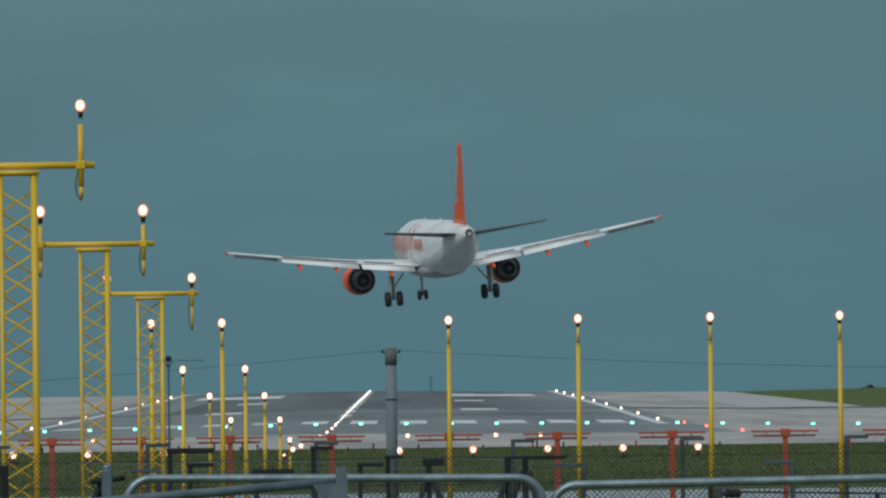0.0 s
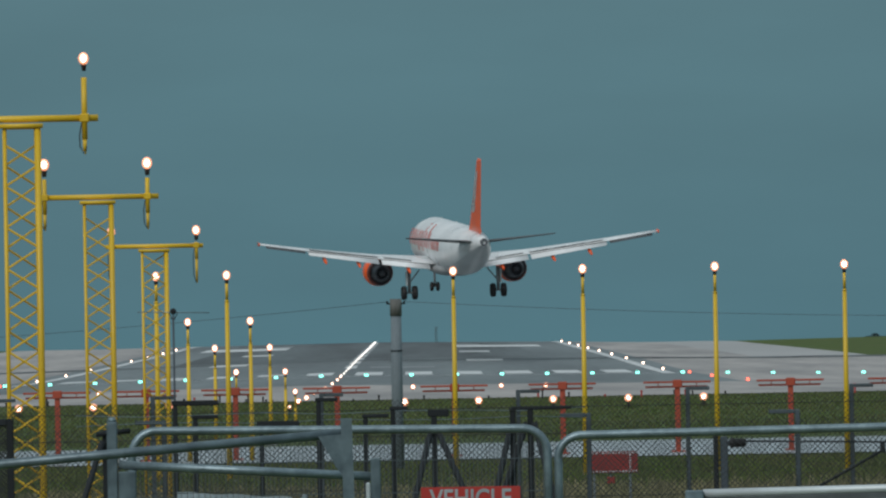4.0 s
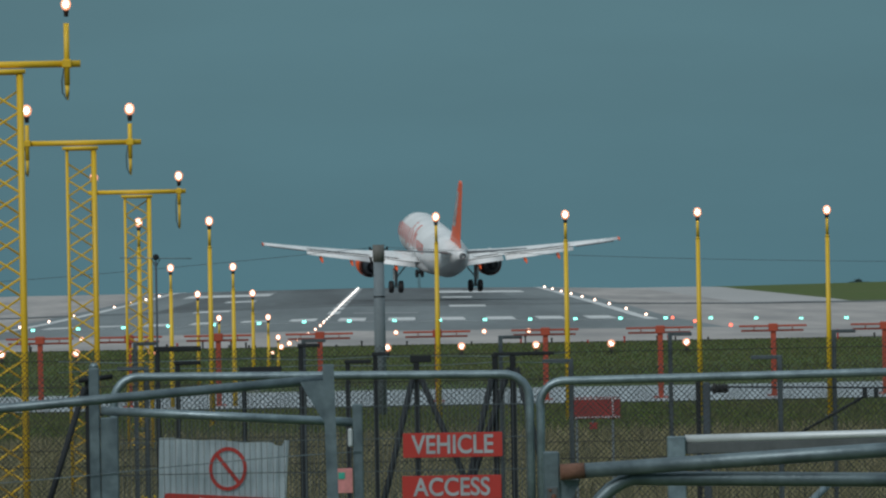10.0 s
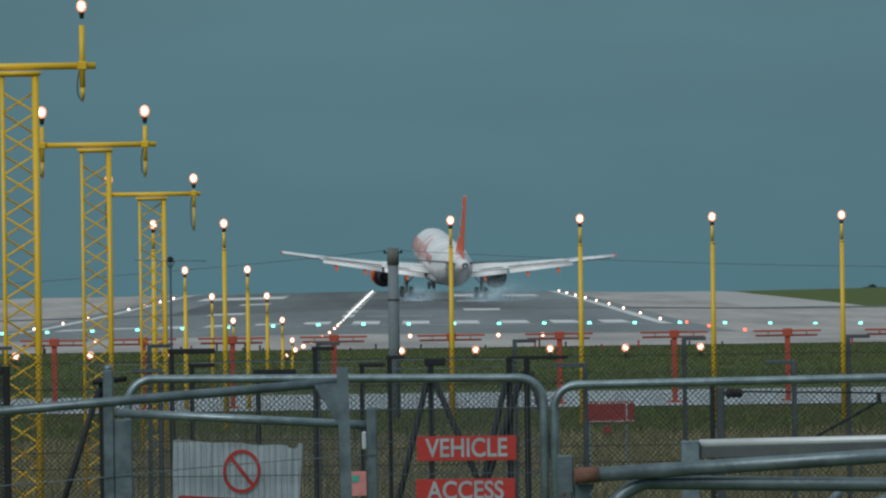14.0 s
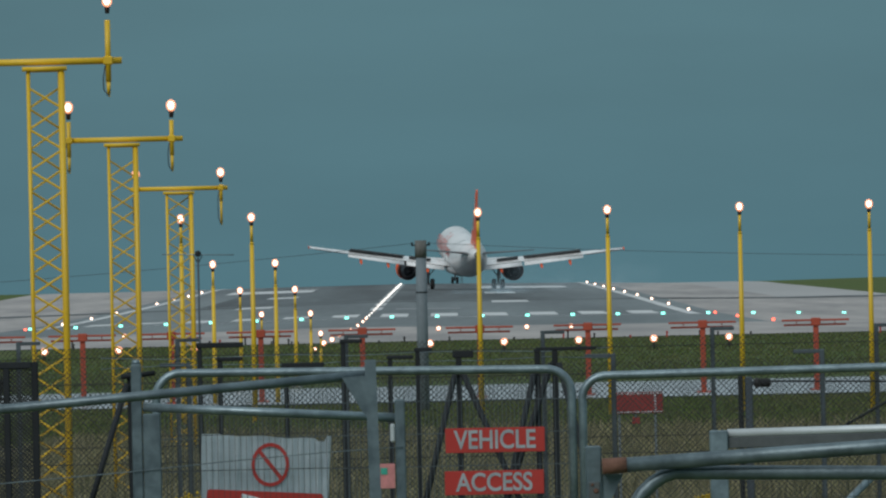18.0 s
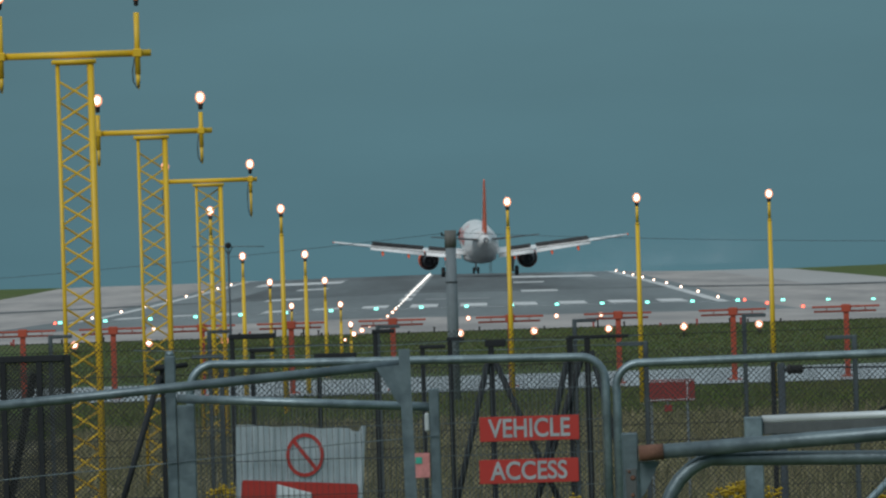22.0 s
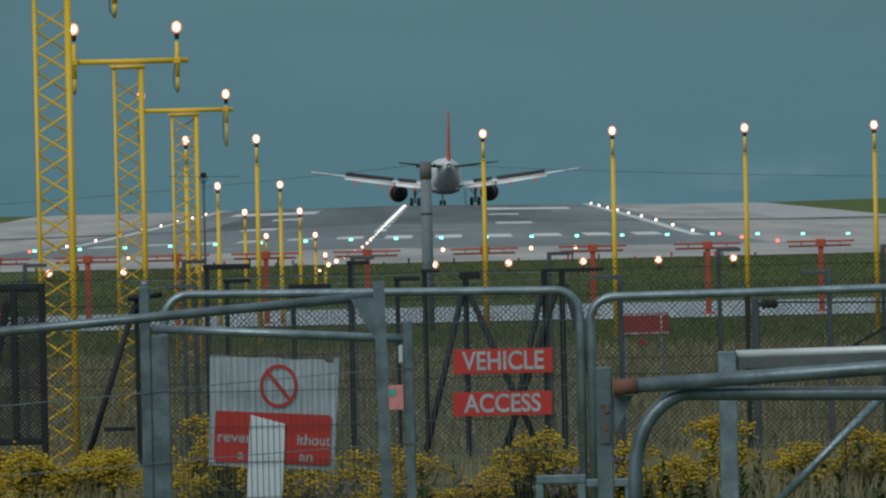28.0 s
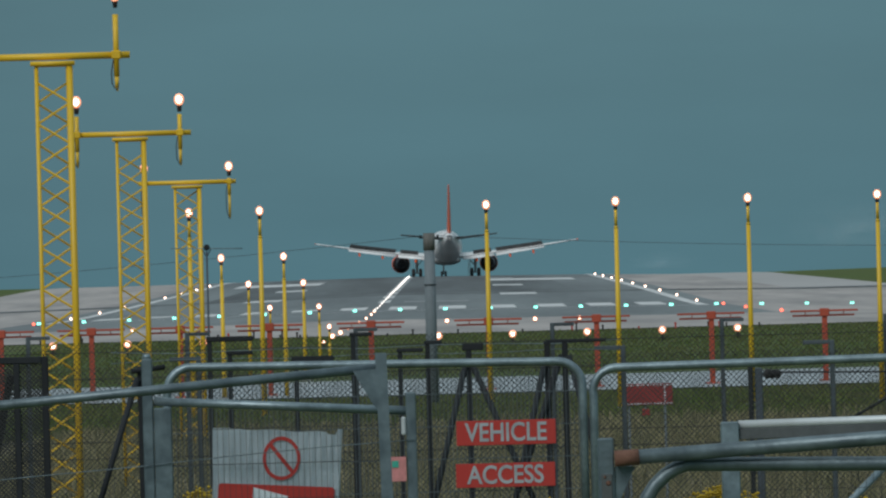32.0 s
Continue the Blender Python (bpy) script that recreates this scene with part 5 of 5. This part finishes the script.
        lathe(bm, [(1.05, 3.75), (1.125, 3.69), (1.08, 3.5), (1.02, 3.33), (0.93, 3.3), (0.9, 3.5)], Matrix.Translation((ex, ey, ez)), 28)
        part("rear_cowl", bm, M_AC_NOZZLE, eng, "dark blue-grey rear cowl")
        bm = B()
        lathe(bm, [(0.95, 3.42), (0.80, 3.2), (0.62, 2.5), (0.56, 2.2), (0.5, 2.2), (0.48, 2.6), (0.36, 2.4), (0.06, 1.95)], Matrix.Translation((ex, ey, ez)), 24)
        part("engine_core", bm, M_AC_DARK, eng, "dark metal exhaust core")
        bm = B()
        loft(bm, [[(ex + p[2], p[1], z) for p in airfoil(le, c, 0, 0.09, 0)] for z, le, c in ((2.95, 5.8, 4.6), (3.25, 4.4, 4.4))])
        part("pylon", bm, M_AC_WHITE, t)
        # main gear
        gx = side * 3.8
        bm = B()
        rod(bm, (gx, 0, 0.58), (gx, 0.05, 2.6), 0.13, 0.16, 10)
        rod(bm, (gx, 0, 1.4), (gx - side * 0.9, 0.1, 2.5), 0.06, n=8)
        rod(bm, (gx - 0.62, 0, 0.58), (gx + 0.62, 0, 0.58), 0.07, n=8)
        gear = part("main_gear_leg", bm, M_STEEL, t)
        legs.append(gear)
        bm = B()
        box(bm, gx + side * 0.2, gx + side * 0.24, -0.5, 0.5, 1.2, 2.4, 0.02)
        part("gear_door", bm, M_AC_WHITE, gear)
        for dx in (-0.46, 0.46):
            bm = B()
            lathe(bm, [(0.2, -0.2), (0.5, -0.21), (0.58, -0.13), (0.58, 0.13), (0.5, 0.21), (0.2, 0.2)], Matrix.Translation((gx + dx, 0, 0.58)) @ pose(0, 0, 0, 0, 0, 90), 20)
            part("wheel", bm, M_BLACK, gear, "black tyre")
    # nose gear
    bm = B()
    rod(bm, (0, 11.04, 0.4), (0, 11.1, 2.2), 0.09, 0.11, 10)
    rod(bm, (0, 11.04, 1.2), (0, 12.2, 2.2), 0.05, n=8)
    rod(bm, (-0.32, 11.04, 0.4), (0.32, 11.04, 0.4), 0.05, n=8)
    gear = part("nose_gear_leg", bm, M_STEEL, t)
    legs.append(gear)
    for dx in (-0.26, 0.26):
        bm = B()
        lathe(bm, [(0.12, -0.12), (0.33, -0.13), (0.39, -0.07), (0.39, 0.07), (0.33, 0.13), (0.12, 0.12)], Matrix.Translation((dx, 11.04, 0.4)) @ pose(0, 0, 0, 0, 0, 90), 18)
        part("wheel", bm, M_BLACK, gear, "black tyre")
    # aerials on the back
    for y in (6.0, -2.5):
        bm = B()
        box(bm, -0.02, 0.02, y - 0.18, y + 0.18, 5.88, 6.25, 0.008)
        part("aerial_blade", bm, M_AC_WHITE, t)
    # spoilers: raised after touchdown
    panels = []
    for side in (-1, 1):
        for x0, x1 in ((3.6, 5.95), (6.6, 8.1), (8.11, 9.6), (9.61, 11.1), (11.11, 12.6)):
            le0, c0, z0 = wing_at(x0)
            le1, c1, z1 = wing_at(x1)
            y0, y1 = le0 - c0 + 1.0, le1 - c1 + 1.0
            length = math.hypot(x1 - x0, y1 - y0)
            u = 1 - 1.0 / c0
            lift = (0.13 if x0 < 6 else 0.11) * c0 * half_thickness(u) + 0.02 * c0 * 4 * u * (1 - u) - 0.01
            bm = B()
            if side > 0:
                box(bm, 0, length, -0.66, 0, -0.02, 0.012, 0.004)
                base = (x0, y0, z0 + lift)
                turn = math.degrees(math.atan2(y1 - y0, x1 - x0))
            else:
                box(bm, -length, 0, -0.66, 0, -0.02, 0.012, 0.004)
                base = (-x0, y0, z0 + lift)
                turn = -math.degrees(math.atan2(y1 - y0, x1 - x0))
            dih = math.degrees(math.atan2(z1 - z0, x1 - x0)) * side
            sp = part("spoiler", bm, M_AC_SHADE, wings[0 if side < 0 else 1], "white spoiler panel with shade painted dark grey beneath")
            # Only the top is white; the other faces have the shade painted on.
            sp.data.materials.append(M_AC_WHITE)
            for face in sp.data.polygons:
                face.material_index = 1 if face.normal.z > 0.5 else 0
            panels.append((sp, pose(*base) @ pose(0, 0, 0, 0, 0, turn) @ pose(0, 0, 0, 0, -dih, 0)))
    return t, panels, legs, wings, ailerons


plane, spoilers, gear_legs, wing_pair, aileron_pair = airliner()


# ---- car that drives past between the barriers ----
def silver_car():
    t = thing("passing_car", 20, 42.2, ground_z(42), "silver-grey estate car driving along the track", "car")
    bm = B()
    prof = ((-2.15, 0.45), (-2.18, 0.95), (-1.95, 1.05), (-1.15, 1.08), (-1.0, 1.08), (2.0, 1.05), (2.12, 0.9), (2.14, 0.45), (1.9, 0.28), (-1.95, 0.28))
    loft(bm, [[(x, y, z) for x, z in prof] for y in (-0.86, -0.80, 0.80, 0.86)])
    body = part("body", bm, M_CAR, t)
    bm = B()
    roof = ((-2.0, 1.06), (-1.62, 1.25), (-1.2, 1.325), (-0.5, 1.375), (0.3, 1.395), (0.9, 1.405), (1.5, 1.405), (1.66, 1.385), (1.78, 1.34), (2.04, 1.06))
    loft(bm, [[(x, s * w, z) for x, z in roof for w in (1,)] + [(x, s * w, 1.05) for x, z in roof[::-1] for w in (1,)] for s, w in ((0.72, 1), (0.60, 1), (-0.60, 1), (-0.72, 1))])
    part("cabin", bm, M_CAR, body)
    for s in (-1, 1):
        bm = B()
        vs = [bm.verts.new((x, s * 0.738, z)) for x, z in ((-1.5, 1.07), (-1.15, 1.10), (-0.4, 1.155), (0.4, 1.21), (1.4, 1.27), (1.86, 1.08))]
        bm.faces.new(vs)
        bmesh.ops.solidify(bm, geom=bm.faces[:], thickness=0.004)
        part("side_window", bm, M_CAR_SHADE, body)
        bm = B()
        rod(bm, (-0.1, s * 0.62, 1.375), (1.4, s * 0.62, 1.40), 0.012, n=8)
        part("roof_rail", bm, M_CAR, body)
    for x in (-1.3, 1.3):
        for y in (-0.8, 0.8):
            bm = B()
            lathe(bm, [(0.12, -0.1), (0.26, -0.105), (0.31, -0.06), (0.31, 0.06), (0.26, 0.105), (0.12, 0.1)], Matrix.Translation((x, y, 0.31)), 18)
            wheel = part("wheel", bm, M_BLACK, t)
            bm = B()
            lathe(bm, [(0.19, -0.108), (0.17, -0.114), (0.04, -0.118)], Matrix.Translation((x, y, 0.31)), 14)
            part("rim", bm, M_SHINY, wheel)
    for y in (-0.62, 0.62):
        bm = B()
        box(bm, 2.09, 2.135, y - 0.12, y + 0.12, 0.78, 0.98, 0.02)
        part("tail_lamp", bm, M_SIGN_RED, body)
        bm = B()
        box(bm, -2.19, -2.14, y - 0.16, y + 0.16, 0.72, 0.88, 0.02)
        part("headlight", bm, M_SIGN_WHITE, body)
    return t


car = silver_car()


# ---- tyre smoke: thin ragged veils that rise from the touchdown and drift off ----
def smoke_puff(seed, sx, sz, amount, count=1):
    r = random.Random(seed)
    ob = thing("tyre_smoke_puff", 0, 930, -12, "thin pale tyre smoke drifting over the runway", "smoke", "tyre smoke")
    m = smoke_mat("tyre_smoke", amount, sx, sz)
    for k in range(count):
        bm = B()
        grid = [[bm.verts.new((sx * (i / 12 - 0.5) * 2, 0.8 * noise.noise(Vector((i * 0.4, j * 0.5, seed + k * 3.1))), sz * (j / 8 * 1.3 - 0.3))) for i in range(13)] for j in range(9)]
        for p, q in zip(grid, grid[1:]):
            for i in range(12):
                bm.faces.new((p[i], p[i + 1], q[i + 1], q[i])).smooth = True
        o = part("smoke_veil", bm, m, ob)
        o.matrix_basis = pose(r.uniform(-0.3, 0.3) * sx, 1.5 * k, 0, 0, 0, r.uniform(-15, 15))
        o.visible_shadow = False
    return ob


# seed, half width, height, strength; first place, sideways speed, rise, spread from its neighbours
PUFFS = [(14, 4.4, 1.8, 0.36, 1.4, 1.15, 0.09, 0.0), (15, 5.2, 2.4, 0.28, 3.2, 1.5, 0.16, 0.45), (16, 6.0, 3.2, 0.38, 11.0, 1.45, 0.2, 0.4)]
# thick low puffs behind the wheels, settling back on to the runway
LOW = [(11, 2.9, 1.7, 2.6, 0.9, 0.3), (12, 4.8, 2.6, 2.0, 9.2, -0.5)]
low_puffs = [smoke_puff(*row[:4]) for row in LOW]
puffs = [smoke_puff(*row[:4]) for row in PUFFS]
late_puff = smoke_puff(13, 8.0, 5.0, 0.32)

FLIGHT = [
# seconds, x, y, z of the main wheels' foot; heading, pitch, bank
    (0, 3.00, 735.15, 9.29, -7.76, 1.13, -4.14),
    (0.5, 3.14, 743.49, 8.94, -7.75, 1.35, -3.53),
    (1, 3.27, 751.69, 8.56, -7.76, 1.56, -2.91),
    (1.5, 3.38, 759.80, 8.15, -7.79, 1.76, -2.35),
    (2, 3.46, 767.87, 7.71, -7.84, 1.98, -1.86),
    (2.5, 3.58, 775.59, 7.29, -7.91, 2.20, -1.49),
    (3, 3.67, 783.09, 6.86, -7.99, 2.45, -1.23),
    (3.5, 3.71, 790.60, 6.42, -8.09, 2.75, -1.08),
    (5.5, 4.01, 820.34, 4.69, -8.60, 4.05, -0.95),
    (6, 3.99, 828.19, 4.26, -8.66, 4.39, -1.00),
    (6.5, 4.05, 836.19, 3.89, -8.65, 4.72, -1.09),
    (7, 4.12, 844.31, 3.54, -8.58, 5.06, -1.16),
    (7.5, 4.15, 852.50, 3.20, -8.50, 5.40, -1.14),
    (8, 4.15, 860.75, 2.86, -8.41, 5.73, -1.02),
    (8.5, 4.11, 869.11, 2.53, -8.30, 6.05, -0.80),
    (9, 4.08, 877.67, 2.21, -8.18, 6.37, -0.50),
    (9.5, 4.05, 886.40, 1.96, -8.03, 6.67, -0.20),
    (10, 4.05, 895.09, 1.73, -7.84, 6.95, 0.09),
    (10.5, 4.05, 903.55, 1.53, -7.65, 7.16, 0.34),
    (11, 4.04, 911.76, 1.34, -7.46, 7.29, 0.52),
    (11.5, 4.01, 919.72, 1.17, -7.29, 7.29, 0.63),
    (12, 3.95, 927.50, 1.03, -7.12, 7.16, 0.71),
    (12.5, 3.88, 935.12, 0.94, -6.95, 6.90, 0.80),
    (13, 3.79, 942.68, 0.90, -6.73, 6.56, 0.95),
    (13.5, 3.75, 950.29, 0.94, -6.47, 6.20, 1.14),
    (15.5, 3.31, 980.90, 1.26, -6.08, 6.02, 1.88),
    (16, 3.21, 988.56, 1.27, -5.82, 5.83, 1.99),
    (16.5, 3.13, 996.31, 1.24, -5.41, 5.56, 2.00),
    (17, 3.06, 1004.17, 1.18, -5.01, 5.18, 1.91),
    (17.5, 3.02, 1012.03, 1.08, -4.70, 4.92, 1.71),
    (18, 2.97, 1019.85, 0.98, -4.44, 4.71, 1.43),
    (18.5, 2.87, 1027.79, 0.97, -4.34, 4.61, 1.08),
    (19, 2.76, 1035.95, 0.99, -4.22, 4.41, 0.74),
    (19.5, 2.65, 1044.44, 1.03, -4.04, 4.10, 0.42),
    (20, 2.53, 1053.37, 1.09, -3.78, 3.76, 0.19),
    (20.5, 2.36, 1062.80, 1.14, -3.46, 3.47, 0.06),
    (21, 2.18, 1072.70, 1.18, -3.10, 3.27, 0.02),
    (21.5, 2.01, 1082.98, 1.20, -2.71, 3.17, 0.06),
    (22, 1.79, 1093.48, 1.21, -2.35, 3.15, 0.16),
    (22.5, 1.55, 1104.01, 1.19, -2.00, 3.15, 0.28),
    (23, 1.34, 1114.34, 1.18, -1.71, 3.05, 0.39),
    (23.5, 1.20, 1124.40, 1.20, -1.51, 2.80, 0.45),
    (24.5, 1.08, 1143.74, 1.26, -1.32, 2.05, 0.50),
    (25, 0.99, 1152.78, 1.27, -1.30, 1.60, 0.49),
    (25.5, 0.91, 1160.98, 1.27, -1.35, 1.09, 0.47),
    (26, 0.89, 1168.16, 1.27, -1.43, 0.60, 0.43),
    (26.5, 0.84, 1174.25, 1.27, -1.50, 0.23, 0.41),
    (28.5, 0.69, 1194.81, 1.25, -1.68, -0.02, 0.43),
    (29, 0.65, 1199.98, 1.23, -1.68, -0.02, 0.42),
    (29.5, 0.60, 1205.22, 1.20, -1.65, 0.00, 0.42),
    (30, 0.60, 1210.27, 1.19, -1.61, 0.01, 0.42),
    (30.5, 0.61, 1215.13, 1.21, -1.58, 0.00, 0.42),
    (31, 0.56, 1219.93, 1.22, -1.58, -0.00, 0.42),
    (31.5, 0.46, 1224.81, 1.23, -1.60, -0.00, 0.42),
    (32, 0.35, 1229.76, 1.26, -1.65, 0.00, 0.42),
]


def flight_pose(x, y, z, h, p, b):
    return pose(x, y, z) @ pose(0, 0, 0, 0, 0, -h) @ pose(0, 0, 0, p, 0, 0) @ pose(0, 0, 0, 0, b, 0)


def motions():
    walk(plane, [(t, flight_pose(*row)) for t, *row in FLIGHT])
    for sp, m in spoilers:
        walk(sp, [(t, m @ pose(0, 0, 0, -a, 0, 0)) for t, a in ((0, -3), (14.0, -3), (15.0, 2), (16.0, 10), (17.5, 30), (19.0, 38), (22, 42), (32, 42))])
    for leg, t0, t1, drop in zip(gear_legs, (12.0, 12.0, 24.5), (13.2, 13.2, 26.2), (0.38, 0.38, 0.3)):
        walk(leg, [(0, pose(0, 0, -drop)), (t0, pose(0, 0, -drop)), (t1, pose(0, 0, 0)), (32, pose(0, 0, 0))])
    for flap, hinge, axis in aileron_pair:
        walk(flap, [(t, Matrix.Translation(hinge) @ Matrix.Rotation(radians(a), 4, axis)) for t, a in ((0, 24), (2.5, 24), (5.0, 12), (8, 4), (32, 4))])
    g = ground_z(42)
    walk(car, [(t, pose(x, 42.2, g + dz)) for t, x, dz in ((0, 62, 0), (10, 19, 0), (13.0, 7.0, 0), (14.0, 3.9, 0), (15.0, 0.75, 0), (15.5, -0.52, -0.005), (15.8, -1.16, -0.03), (15.9, -1.46, -0.045), (16.0, -1.84, -0.06), (16.1, -2.36, -0.08), (16.2, -2.95, -0.10), (16.5, -4.8, -0.08), (20, -24, 0), (32, -90, 0))])
    base = ground_z(932)
    for puff, (_, sx, sz, amount, x, speed, rise, spread) in zip(puffs, PUFFS):
        rows = [(0, pose(x, 931, -8)), (11.8, pose(x, 931, -4)), (12.3, pose(x, 931, base - 0.3))]
        for s in (13, 14, 15, 17, 20, 24, 28, 32):
            u = s - 13
            rows.append((s, pose(x + speed * u + spread * u * u * 0.06, 931 + 1.8 * u, base + rise * u + 0.006 * u * u * abs(spread) * 2)))
        walk(puff, rows)
    for puff, (_, sx, sz, amount, x, speed) in zip(low_puffs, LOW):
        walk(puff, [(0, pose(x, 930, -8)), (11.3, pose(x, 930, -4)), (11.9, pose(x, 930, base + 0.4)), *[(s, pose(x + speed * (s - 13), 930 + s - 13, base + dz)) for s, dz in ((13, 0.6), (14, 0.58), (15, 0.55), (16, 0.45), (17, 0.1), (18, -0.9), (19, -2.2))], (22, pose(x + speed * 9, 938, base - 4)), (32, pose(x + speed * 15, 945, base - 8))])
    walk(late_puff, [(0, pose(3, 985, -10)), (14.6, pose(5, 985, -5)), (15.4, pose(6.4, 985, base - 0.2)), (16.0, pose(7.0, 986, base + 0.1)), (17, pose(8.6, 987, base + 0.3)), (20, pose(14, 990, base + 0.9)), (24, pose(21, 996, base + 2.0)), (32, pose(44, 1002, base + 4.5))])
    for wing, side in zip(wing_pair, (-1, 1)):
        root = pose(side * 2, 0, 2.62)
        walk(wing, [(s, root @ pose(0, 0, 0, 0, side * a, 0) @ root.inverted()) for s, a in ((0, 0), (12.0, 0), (13.0, 0.1), (15.5, 0.15), (18.0, 0.4), (20.0, 0.9), (22.0, 1.1), (32, 1.1))])


motions()
